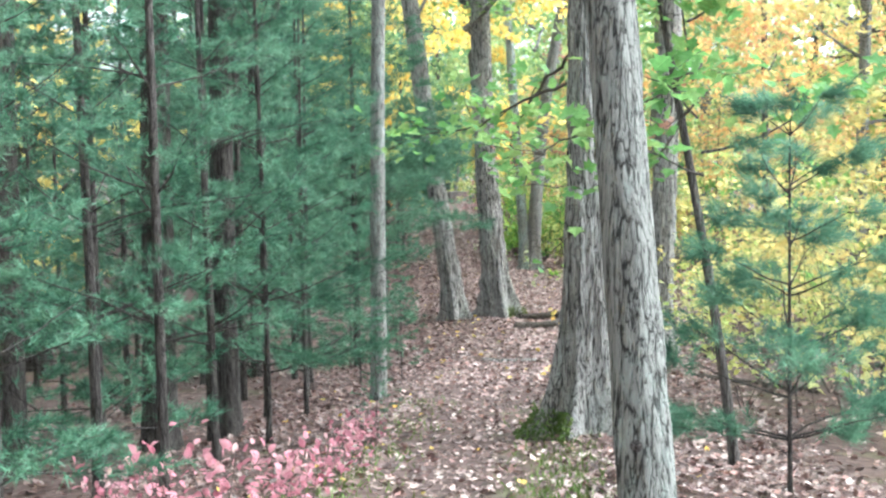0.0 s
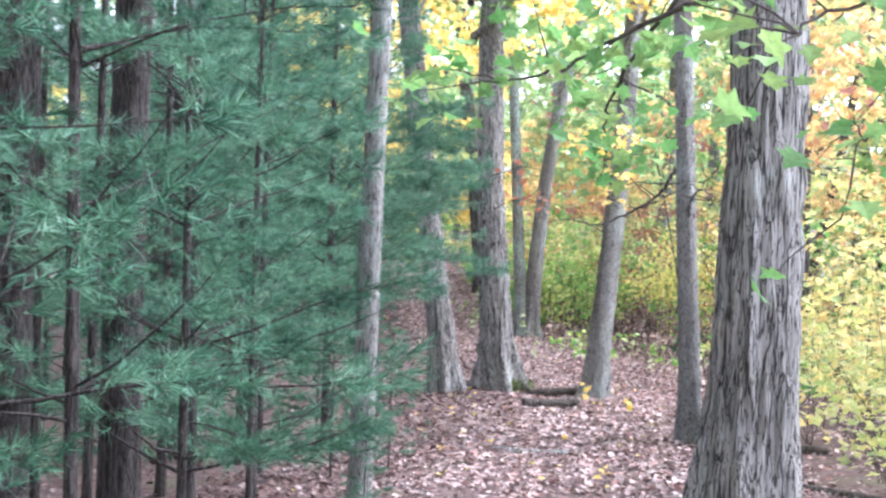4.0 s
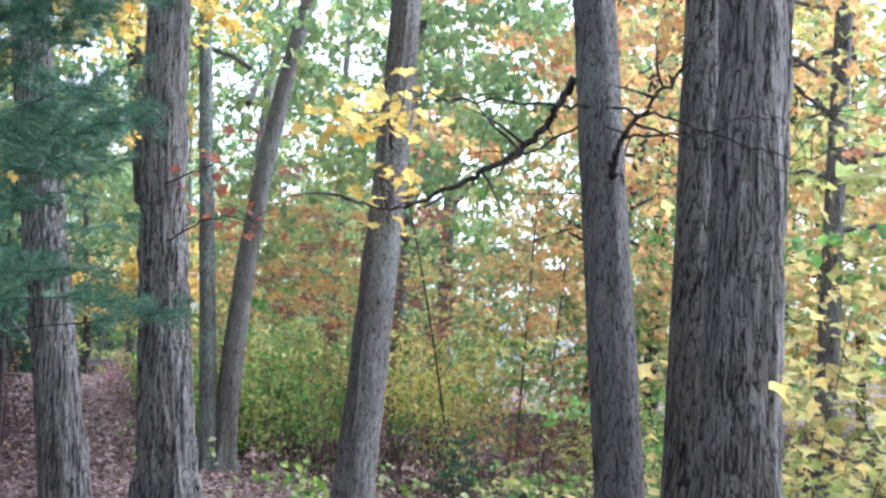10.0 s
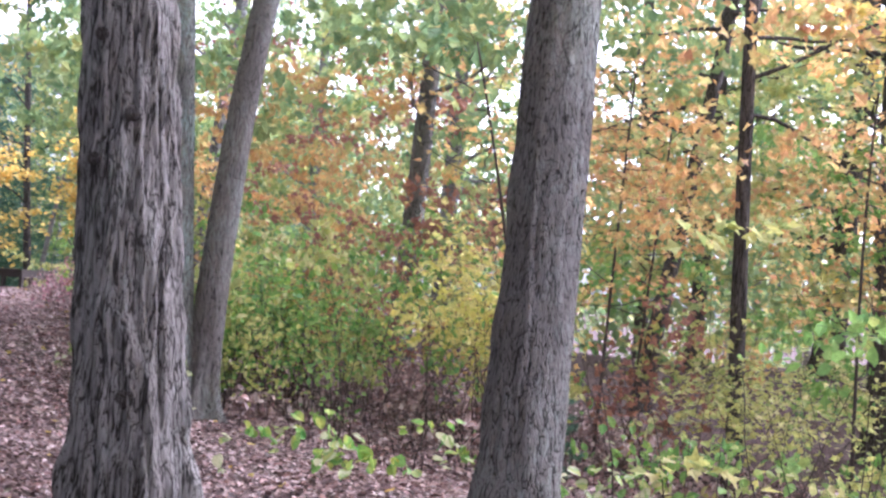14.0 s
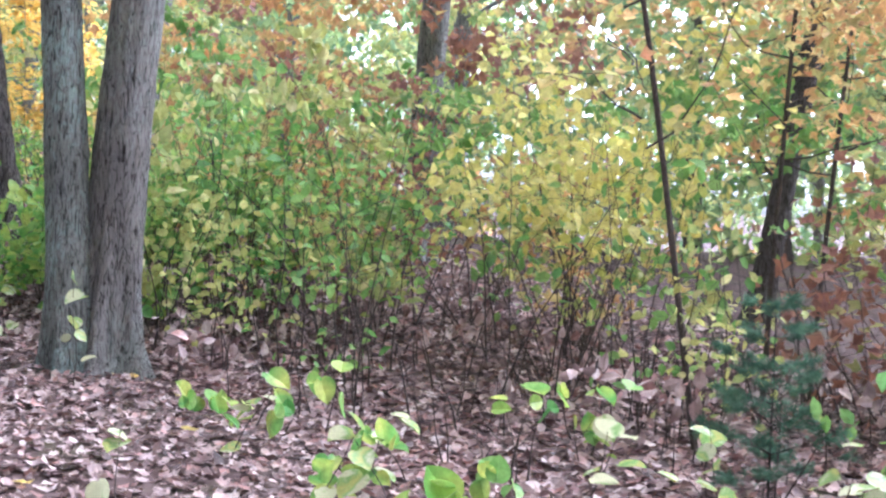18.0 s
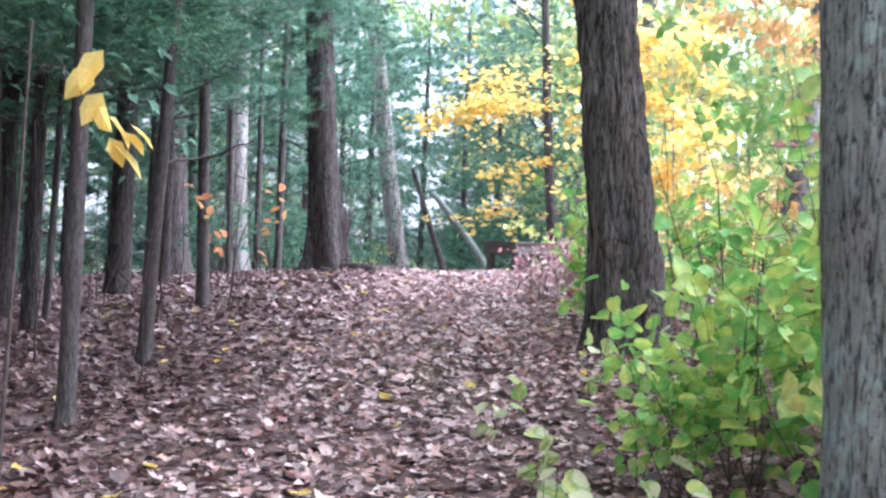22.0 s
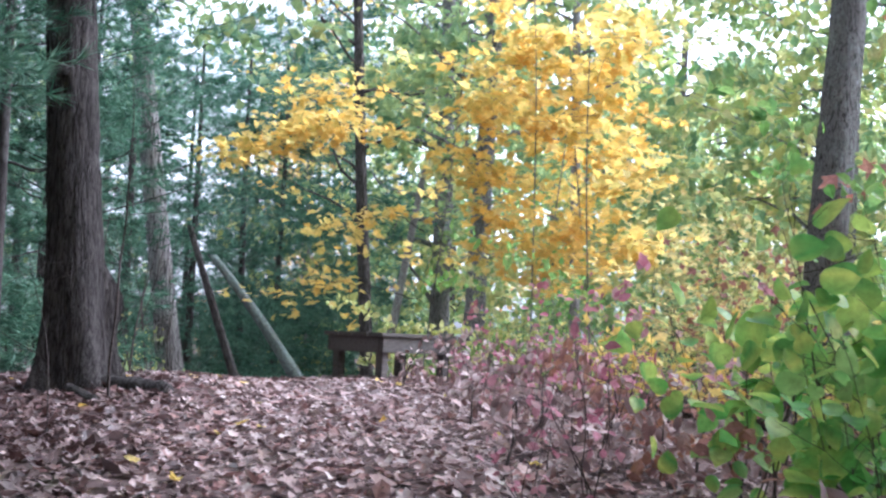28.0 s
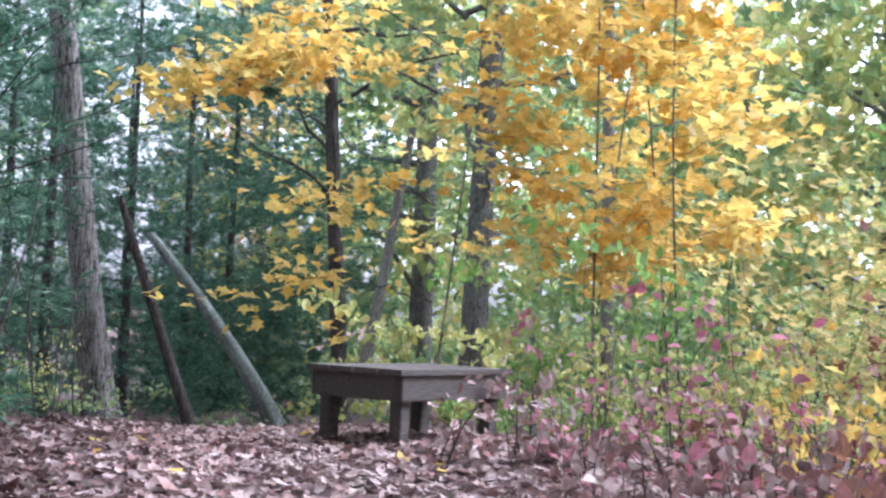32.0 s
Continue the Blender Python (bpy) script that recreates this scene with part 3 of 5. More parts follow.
def pine_meshes(tall, radius, low, reach, branches, tufts, seed, dead=0.0, per=12, length=0.115, sides=12, gather=1.1, width=0.0030, fan=0.3):
    """Trunk with its branches, and needles, of a white pine: boughs in whorls, each with a few flat fans of soft tufts towards its end."""
    rng = np.random.default_rng(seed)
    b, c = Build(), Build()
    b.add(*trunk_shape(radius, tall, sides, 0.25, (0, 0), 0.25, 0.06, 8, seed, 0.75, 0.03))
    for i in range(branches):
        q = (i // 5 * 5 + rng.uniform(0.3, 1.6)) / branches
        z = low + (tall - low) * min(q, 1.0) ** gather
        a = i * 2.4 + rng.normal(0, 0.3)
        ln = reach * (1 - 0.72 * q) * rng.uniform(0.6, 1.15)
        pts = bend((0, 0, z), (math.cos(a), math.sin(a), 0.22 + 0.5 * q), ln, 0.12, 0.09, 7, rng)
        b.add(*tube(pts, np.linspace(0.008 * (1 - 0.6 * q) + 0.002, 0.0015, len(pts)), 4))
        if rng.random() < dead:
            continue
        count = max(8, int(tufts / branches * (0.55 + 0.9 * (1 - q))))
        clumps = max(2, int(1.2 + 1.9 * ln))
        along = np.clip((rng.uniform(0.35, 0.95, clumps) * 7).astype(int), 1, 7)
        along[0] = 6
        at, head = pts[along], rng.normal(0, 0.75, clumps) + a
        head[0] = a
        pick = rng.integers(0, clumps, count)
        turn = head[pick] + rng.normal(0, 0.55, count)
        far = fan * rng.uniform(0.1, 1.0, count) ** 0.7 * (1.1 - 0.5 * q)
        way = np.stack([np.cos(turn), np.sin(turn), rng.normal(0.18, 0.16, count)], -1)
        tips = at[pick] + way * far[:, None] + rng.normal(0, 0.02, (count, 3))
        way = way + rng.normal(0, 0.22, (count, 3)) + [0, 0, 0.12]
        needles(c, tips, way / np.linalg.norm(way, axis=1, keepdims=True), per, length, rng, width)
        for k in range(clumps):
            tw = bend(at[k], (math.cos(head[k]), math.sin(head[k]), 0.18), fan * 0.9, 0, 0.1, 3, rng)
            b.add(*tube(tw, np.linspace(0.003, 0.001, len(tw)), 3))
    return b.mesh("trunk", BLACK_BARK), c.mesh("crown", PINE, False)


def pine(name, label, meshes, x, y, turn=0.0, size=1.0, lean=(0, 0), group="", z=None):
    root = new(name)
    root.matrix_basis = pose(x, y, (ground_at(x, y) if z is None else z), lean[0], lean[1], turn) @ Matrix.Scale(size, 4)
    tagged(root, label, "tree", group)
    for n, me in zip(("trunk", "crown"), meshes):
        part(n, me, root)
    return root


def shrub_meshes(tall, stems, leaves, size, mat, leaf, seed, reach=0.16, spread=0.3, bark_mat=None, tilt=0.85, bare=0.25):
    """Stems and leaves of a shrub, about tall high."""
    rng = np.random.default_rng(seed)
    made, c = [], Build()
    for s in range(stems):
        b = Build()
        a = rng.uniform(0, 2 * np.pi)
        start = rng.normal(0, 0.06, 3) * [1, 1, 0] - [0, 0, 0.03]
        pts = bend(start, (spread * math.cos(a), spread * math.sin(a), 1), tall * rng.uniform(0.6, 1.1), 0, 0.10, 9, rng)
        b.add(*tube(pts, np.linspace(0.003 + 0.0032 * tall / 2, 0.0012, len(pts)), 5))
        for q in range(5):
            k = rng.integers(max(3, int(bare * 9)), 9)
            tw = bend(pts[k], (*rng.normal(0, 1, 2), 0.5), tall * 0.22, 0, 0.15, 4, rng)
            b.add(*tube(tw, np.linspace(0.0022, 0.0008, len(tw)), 3))
            n = max(1, leaves // stems // 8)
            at = tw[rng.integers(0, len(tw), n)] + rng.normal(0, reach, (n, 3)) * [1, 1, 0.6]
            strew(c, leaf, at, size, tilt, rng)
        n = max(1, leaves * 3 // stems // 8)
        along = rng.uniform(bare, 1, n)
        at = pts[np.clip((along * 9).astype(int), 0, 9)] + rng.normal(0, reach, (n, 3)) * [1, 1, 0.6]
        strew(c, leaf, at, size, tilt, rng)
        made.append(b.mesh("stem", bark_mat or TWIG))
    return made, c.mesh("foliage", mat)


def shrub(name, label, meshes, x, y, turn=0.0, size=1.0, group="", z=None):
    root = new(name)
    root.matrix_basis = pose(x, y, ground_at(x, y) if z is None else z, 0, 0, turn) @ Matrix.Scale(size, 4)
    tagged(root, label, "shrub", group)
    for me in meshes[0]:
        part("stem", me, root)
    part("foliage", meshes[1], root)
    return root


LOBED, OVAL, ROUND, CHEAP, LOBES = lobed_leaf(), oval_leaf(0.3), round_leaf(), cheap_leaf(), three_lobed_leaf()

# ---- the large trees beside the trail ----
def big_tree(label, x, y, radius, mat, slope, seed, sides=84, step=0.05, tall=13, crown=GREEN, crown_low=6.0, leaves=1800, **kw):
    return broad_tree("oak_tree", label, x, y, radius, tall, mat, slope, crown, crown_low, 9, 3.0, leaves, 0.15, None, sides, step, seed, split=True, ridges=max(14, int(radius * 130)), **kw)


big_tree("slender grey oak trunk with flaky bark close to the trail", 1.418, 5.248, 0.115, FLAKY_BARK, (-0.029, 0.158), 3, 90, flare=0.5, relief=0.12)
big_tree("thick grey oak with deep furrows and a mossy flared foot", 2.425, 13.231, 0.225, OAK_BARK, (0.027, 0.039), 4, 160, 0.055, flare=1.35, relief=0.2)
big_tree("slim grey oak with dark bare side branches", 4.834, 23.253, 0.145, GREY_BARK, (-0.001, 0.194), 5, crown=ORANGE, leaves=3000)
twin = big_tree("twin-stemmed grey oak on one broad foot", 5.185, 22.889, 0.225, OAK_BARK, (0.069, 0.097), 6, 144, 0.055, crown=ORANGE, flare=0.7, relief=0.18)
part("second_trunk", trunk_mesh("second_trunk", 0.159, 12, OAK_BARK, 80, 0.04, (0.087, 0.136), 0.6, 0.09, 16, 16), twin, "narrower second stem", pose(0.116, 0.75, 0.0))
big_tree("leaning grey oak beside two log steps", 4.755, 29.323, 0.200, GREY_BARK, (0.152, 0.217), 7, 130, 0.055, crown=YELLOW, leaves=3000, flare=0.5, relief=0.15, bow=-0.005)
big_tree("stout brown-grey oak with knotted furrowed bark and a mossy foot", 3.356, 30.731, 0.275, OAK_BARK, (-0.095, 0.128), 8, 170, 0.055, leaves=3000, flare=0.95, relief=0.22, bow=0.008)
big_tree("stout brown-grey oak standing close behind its neighbour", 2.375, 30.43, 0.235, OAK_BARK, (-0.127, 0.048), 9, 140, 0.05, flare=0.6, relief=0.2)
fork = big_tree("grey tree forked at the ground into two stems", 5.349, 40.653, 0.200, GREY_BARK, (0.019, -0.010), 10, 120, 0.055, crown=GREEN, flare=0.85, relief=0.08, bow=0.014)
part("second_trunk", trunk_mesh("second_trunk", 0.158, 12, LICHEN_BARK, 96, 0.045, (-0.053, 0.04), 0.6, 0.08, 18, 17), fork, "paler stem with blue-green lichen", pose(-0.223, -0.06, 0.0))
big_tree("dark brown ridged trunk leaning over leafy shrubs", 4.948, 47.212, 0.246, RIDGED_BARK, (-0.108, 0.098), 11, 150, 0.055, crown=YELLOW, leaves=800, flare=0.5, relief=0.22)
big_tree("dark pine trunk with a swollen burl above its roots", 1.518, 55.215, 0.209, BLACK_BARK, (-0.078, 0.011), 12, 88, 0.0425, crown=PINE, flare=0.62, burl=(-0.3, 0.66, 0.62))
big_tree("straight pale-flecked trunk beyond the crest", 1.338, 70.506, 0.234, OAK_BARK, (-0.139, -0.078), 13, 60, 0.08, crown=FAR_GREEN)
big_tree("grey trunk with a dark knot among yellow leaves", 7.715, 56.38, 0.192, GREY_BARK, (0.122, 0.121), 14, 80, 0.05, crown=GREEN, crown_low=5.5, leaves=500)
big_tree("tall thin pine pole with smooth grey bark", 0.483, 18.002, 0.107, GREY_BARK, (0.026, -0.004), 15, 60, 0.06, tall=11, crown=PINE, flare=0.2, relief=0.05)

for x, y, r, seed in ((-1.888, 14.785, 0.181, 18), (-1.25, 15.6, 0.15, 19), (-3.1, 13.4, 0.16, 20)):
    big_tree("dark reddish pine trunk among young pines", x, y, r, BLACK_BARK, (0.01, 0.0), seed, 50, 0.08, tall=11, crown=PINE, flare=0.3)

# the leaning trunk and its dark neighbour beyond the crest
for label, x, y, r, mat, s, seed in (("bare grey trunk leaning far over", 4.005, 72.516, 0.175, GREENISH_BARK, (-0.525, 0.022), 21),
                                     ("dark crooked trunk under the pines", 2.653, 71.017, 0.105, DARK_BARK, (-0.4, 0.015), 22)):
    broad_tree("leaning_tree", label, x, y, r, 3.2 if seed == 21 else 3.6, mat, s, None, twigs=0, sides=40, step=0.1, seed=seed, sway=0.06, flare=0.2, bow=-0.053 if seed == 21 else 0.01)

# ---- middle and far trees ----
MIDDLE = [(6.98, 77.35, 0.263, (-0.013, -0.029), LEMON, GREY_BARK), (6.691, 70.05, 0.211, (0.025, -0.004), FAR_GREEN, GREY_BARK), (8.1, 67.5, 0.095, (-0.03, 0), LEMON, PALE_BARK),
          (5.04, 72.59, 0.141, (-0.065, 0.027), YELLOW, DARK_BARK), (10.645, 49.356, 0.23, (0.053, 0.009), ORANGE, GREY_BARK), (15.2, 60.0, 0.26, (0.03, 0), GREEN, GREY_BARK),
          (14.149, 45.968, 0.164, (0.217, 0.056), ORANGE, DARK_BARK), (11.842, 38.929, 0.108, (-0.01, 0.015), ORANGE, DARK_BARK), (24.17, 54.67, 0.374, (0.145, 0.094), LEMON, DARK_BARK),
          (12.385, 33.29, 0.171, (0.024, -0.018), LEMON, GREY_BARK), (16.66, 42.39, 0.28, (0.007, 0.033), LEMON, DARK_BARK), (-0.917, 56.634, 0.244, (-0.038, 0.01), PINE, DARK_BARK), (-0.568, 59.5, 0.186, (-0.027, 0.0), PINE, PALE_BARK)]
for i, (x, y, r, s, crown, mat) in enumerate(MIDDLE):
    bare = 8 < x < 18 and y < 55
    what = "yellow" if crown is YELLOW else "orange" if crown is ORANGE else "yellowing" if crown is LEMON else "green"
    broad_tree("forest_tree", f"woodland tree with {what} leaves and {'dark' if mat is DARK_BARK else 'grey'} bark", x, y, r, 12, mat, s, crown, 4.4 if bare else 3.6 if crown is YELLOW else 2.8, 15, 3.0, 800 if crown is YELLOW else 1100, 0.15, LOBES, 28, 0.12, 30 + i,
               "trees of the wood", 0.25, 0.55)

FAR = []
far_rng = np.random.default_rng(99)
while len(FAR) < 72:
    if len(FAR) < 50:
        a, d = far_rng.uniform(-0.42, 0.80), far_rng.uniform(14, 62)
    else:
        a, d = far_rng.uniform(0.8, 2 * math.pi - 0.6), far_rng.uniform(10, 30)
    y0 = far_rng.choice([0.0, 22.0, 42.0])
    x, y = 2.5 + d * math.sin(a), y0 + d * math.cos(a)
    off = x - float(soft_line(np.array([y]), MIDDLE_Y, MIDDLE_X)[0])
    opening = 21 < math.degrees(math.atan2(x - 4, y - 30)) < 29 and y > 34
    if opening or (-6.5 < off < 9 and -9 < y < 82) or min([9] + [math.hypot(x - u, y - v) for u, v in FAR]) < 2.6:
        continue
    FAR.append((x, y))
FAR = [(x + 15, y) if math.hypot(x - 11, y - 57) < 7.5 or (7 < x < 19 and 30 < y < 62) or math.hypot(x - 24, y - 56) < 4 else (x, y) for x, y in FAR]
kinds = []
for i, (crown, mat) in enumerate(((FAR_GREEN, GREY_BARK), (LEMON, GREY_BARK), (ORANGE, DARK_BARK), (YELLOW, DARK_BARK), (FAR_GREEN, PALE_BARK), (LEMON, DARK_BARK))):
    what = ("green", "yellow-green", "orange", "yellow", "green", "yellow-green")[i]
    kinds.append(broad_tree("forest_tree", f"tall woodland tree with {what} autumn leaves", *FAR[i], 0.14 + 0.03 * (i % 3), 14, mat, (0.03 * (i % 3 - 1), 0.02), crown, 1.2, 20, 3.4, 1500, 0.34, None,
                            14, 0.4, 60 + i, "trees of the wood", 0.25, 0.7))
for n, (x, y) in enumerate(FAR[6:]):
    copy_thing(kinds[int(far_rng.integers(0, 6))], pose(x, y, ground_at(x, y), 0, 0, far_rng.uniform(0, 360)) @ Matrix.Scale(far_rng.uniform(0.8, 1.2), 4))

# ---- pines ----
SMALL_PINES = [pine_meshes(6.5, 0.034, 0.8, 1.55, 45, 1250, 201, 0.0, 26, 0.10, 12, 0.9, 0.0022), pine_meshes(5.2, 0.028, 0.5, 1.4, 40, 1100, 202, 0.0, 26, 0.10, 12, 0.9, 0.0022),
               pine_meshes(8.0, 0.042, 1.0, 1.75, 45, 1300, 203, 0.05, 26, 0.10, 12, 0.9, 0.0022)]
PLAIN_PINES = [pine_meshes(7.0, 0.05, 0.4, 1.7, 45, 900, 211, 0.0, 18, 0.12, 8, 0.95, 0.0036), pine_meshes(6.0, 0.045, 0.3, 1.6, 40, 850, 212, 0.0, 18, 0.12, 8, 0.95, 0.0036)]
TALL_PINES = [pine_meshes(12, 0.14, 0.6, 2.7, 70, 1100, 204, 0.05, 12, 0.17, 10, 1.0, 0.0065, 0.5), pine_meshes(10, 0.12, 0.8, 2.5, 65, 1000, 205, 0.05, 12, 0.17, 10, 1.0, 0.0065, 0.5)]
LEFT_PINES = [(-2.0, 8.6), (-2.9, 9.6), (-1.25, 10.6), (-1.9, 11.4), (-3.2, 12.2), (-1.1, 12.9), (-2.3, 13.7), (-0.7, 14.3), (-1.4, 15.2), (-3.4, 15.0), (-0.4, 16.6), (-0.9, 17.2), (-2.2, 17.6),
              (-0.5, 19.2), (-1.4, 19.6), (-3.0, 19.5), (-0.5, 20.7), (-0.8, 22.2), (-2.3, 22.6), (-4.4, 17.5), (-4.2, 21.0), (-0.8, 25.8), (-5.0, 12.5), (-5.4, 24.5)]
for i, (x, y) in enumerate(LEFT_PINES):
    pine("pine_sapling", "young white pine with soft blue-green needles", SMALL_PINES[i % 3] if x > -1.65 and y < 19 else PLAIN_PINES[i % 2], x, y, i * 77, 0.9 + 0.25 * ((i * 5) % 4) / 3, group="young pines beside the trail")
for i, (x, y) in enumerate([(-2.2, 54.5), (-3.8, 49.5), (-4.6, 57.5), (-1.9, 61.5), (-5.2, 43.5), (-6.5, 52), (-0.6, 67.5), (-3.4, 66.5), (-5.6, 63.5), (1.0, 80.5), (-2.6, 76), (3.2, 86), (-5.2, 73), (0.2, 92), (6.0, 94),
                            (-7.8, 36), (-6.8, 30), (-4.0, 84), (-7.0, 79), (-8.5, 46), (-1.0, 71.5), (2.2, 83), (-3.0, 70.5), (-0.4, 78), (-1.8, 82), (4.4, 90), (2.4, 94), (-5, 90)]):
    pine("white_pine", "tall white pine with layered blue-green boughs", TALL_PINES[i % 2], x, y, i * 51, 0.85 + 0.3 * ((i * 3) % 5) / 4, group="white pines of the wood")
MID_PINE = pine_meshes(8.0, 0.07, 1.9, 2.35, 80, 2600, 206, 0.0, 20, 0.12, 12, 1.4, 0.0024, 0.38)
OVER_PINE = pine_meshes(8.0, 0.045, 2.1, 2.0, 85, 3400, 209, 0.0, 20, 0.12, 12, 1.5, 0.0024, 0.36)
pine("white_pine", "white pine with soft dense boughs hanging over the trail", OVER_PINE, 0.75, 25.9, 0, 1.0)
pine("white_pine", "white pine with soft boughs reaching towards the trail", MID_PINE, 0.2, 23.4, 140, 0.9)
for x, y, turn in ((0.2, 47.7, 60), (-0.8, 44.4, 200), (0.1, 52.3, 310)):
    pine("white_pine", "white pine with dense dark boughs beside the climb", MID_PINE, x, y, turn, 0.98)
HIGH_PINE = pine_meshes(10, 0.12, 1.9, 2.9, 80, 2000, 207, 0.0, 16, 0.14, 14, 1.3, 0.0036, 0.45)
# The last four, scaled up, are added so crowns above view shade the left ground.
for i, (x, y) in enumerate([(-1.8, 24.2), (-1.0, 29.0), (0.0, 46.2), (-0.5, 48.9), (0.15, 50.3), (-1.7, 47.6), (-1.3, 53.4), (0.5, 61.2), (-2.8, 51.0), (-2.2, 58.6), (-1.2, 43.4), (-1.6, 34.2), (-2.1, 39.0), (-1.2, 37.2), (-2.4, 28.0)]):
    pine("white_pine", "white pine with dark boughs high over bare lower trunk", HIGH_PINE, x, y, i * 83, 0.9 + 0.1 * (i % 3) + (0.3 if i > 10 else 0), group="white pines of the wood")
# Extra canopy, added to keep light off the lower boughs beside the dip.
pine("white_pine", "tall white pine added to spread shading boughs over the dip", MID_PINE, -1.5, 23.4, 25, 1.3)
for i, (x, y) in enumerate([(-1.6, 31.0), (-3.0, 33.5), (-1.5, 35.8), (-4.0, 38.0), (-2.9, 40.6), (-4.6, 30.5), (-5.0, 34.6), (-2.6, 47.2), (-3.2, 51.6), (-2.4, 56.4), (-3.6, 55.0), (-2.9, 60.2)]):
    pine("pine_sapling", "young white pine with soft blue-green needles", PLAIN_PINES[i % 2], x, y, i * 61, 1.2, group="young pines beside the trail")
YOUNG_PINE = pine_meshes(2.7, 0.018, 0.3, 1.1, 35, 1000, 208, 0.0, 30, 0.12, 12, 1.0, 0.0022, 0.3)
pine("pine_sapling", "soft bright green white pine sapling beside the oak", YOUNG_PINE, 3.15, 9.1, 30, 1.0)
pine("pine_sapling", "low spreading white pine seedling under the thicket", YOUNG_PINE, 8.43, 37.03, 70, 0.42)
for x, y, s in ((0.85, 20.3, 0.3), (0.25, 20.1, 0.45), (0.1, 22.4, 0.5), (0.9, 25.0, 0.4), (0.42, 14.9, 0.21), (6.6, 16.5, 0.4)):
    pine("pine_sapling", "small bright green white pine sapling", SMALL_PINES[1], x, y, 40 * x, s)

# thin dark saplings left of the climb
POLES = [(1.66, 44.2, 0.055, 5.5), (1.54, 46.2, 0.05, 6), (1.206, 49.43, 0.058, 6), (-0.05, 52.3, 0.08, 6), (0.674, 56.42, 0.055, 6), (0.45, 46.3, 0.03, 5), (0.1, 48.4, 0.035, 5), (-0.3, 50.2, 0.04, 6), (-0.9, 47.6, 0.05, 6), (-1.6, 52.0, 0.05, 6), (0.35, 54.6, 0.04, 6),
         (0.1, 57.8, 0.045, 6), (-1.2, 49.4, 0.03, 5), (-2.0, 46.0, 0.06, 7), (0.55, 60.5, 0.045, 6), (-0.6, 44.6, 0.05, 6)]
for i, (x, y, r, tall) in enumerate(POLES):
    broad_tree("pine_pole", "thin dark pine pole with dead side twigs", x, y, r, tall, POLE_BARK, (0.03 * math.sin(i * 2.2), 0.03 * math.cos(i * 3.1)), PINE if i % 3 == 0 else None, 1.2, 9, 0.9, 700, 0.1, None, 20, 0.1,
               80 + i, "thin poles under the pines", 0.1, 0.3, flare=0.25, sway=0.06)

# ---- shrubs ----
VIBURNUM = [shrub_meshes(1.5, 7, 170, 0.115, BRIGHT_GREEN, ROUND, 301, 0.15), shrub_meshes(1.2, 6, 130, 0.105, BRIGHT_GREEN, ROUND, 302, 0.12)]
GREEN_BUSH = [shrub_meshes(2.4, 5, 160, 0.10, LEMON, OVAL, 303, 0.2), shrub_meshes(2.2, 5, 180, 0.11, GREEN, OVAL, 304, 0.2), shrub_meshes(1.8, 4, 140, 0.09, LEMON, OVAL, 305, 0.2)]
PINK_BUSH = [shrub_meshes(0.6, 7, 80, 0.072, PINK, OVAL, 306, 0.10), shrub_meshes(1.2, 4, 56, 0.085, PINK, OVAL, 307, 0.14)]
ORANGE_BUSH = [shrub_meshes(2.6, 6, 420, 0.13, ORANGE, LOBES, 308, 0.25, 0.6), shrub_meshes(2.2, 6, 380, 0.12, RUSSET, LOBES, 309, 0.2, 0.6)]
YELLOW_BUSH = [shrub_meshes(3.2, 6, 330, 0.14, GOLD, LOBES, 310, 0.26, 0.5, None, 0.5, 0.5), shrub_meshes(2.9, 6, 340, 0.125, LEMON, LOBES, 311, 0.24, 0.55, None, 0.5, 0.48)]


def plant(kind, meshes, label, places, group):
    for i, (x, y, s) in enumerate(places):
        shrub(kind, label, meshes[i % len(meshes)], x, y, (x * 91 + y * 57) % 360, s, group)


plant("pink_shrub", PINK_BUSH[:1], "low shrub with pink and red autumn leaves", [(-0.95, 8.9, 1.1), (-0.6, 9.1, 1.05), (-0.3, 9.4, 1.0), (-0.05, 10.0, 0.85), (0.1, 10.7, 0.75), (-1.25, 8.7, 1.0), (-0.15, 9.0, 0.8), (0.14, 12.4, 0.65), (0.3, 13.0, 0.75), (0.42, 13.5, 0.65)], "pink shrubs at the pines")
plant("round_leaf_shrub", VIBURNUM, "leafy shrub with round green and yellowing leaves", [(4.85, 43.1, 0.65), (5.2, 44.4, 0.85), (5.7, 43.7, 1.2), (6.0, 42.6, 1.1), (5.15, 43.4, 0.95), (5.55, 43.0, 1.0), (5.9, 44.4, 1.0), (4.75, 48.4, 0.75),
      (5.05, 49.0, 0.95), (5.4, 49.6, 1.0), (5.0, 50.2, 0.85), (5.8, 50.4, 1.05), (6.3, 51.2, 1.1)], "round-leaved shrubs")


def single_leaves(mat, leaf, seed):
    rng = np.random.default_rng(seed)
    made = []
    for _ in range(5):
        b = Build()
        strew(b, leaf, np.zeros((1, 3)), 1.0, 0.5, rng, 0.1)
        made.append(b.mesh("leaf", mat))
    return made


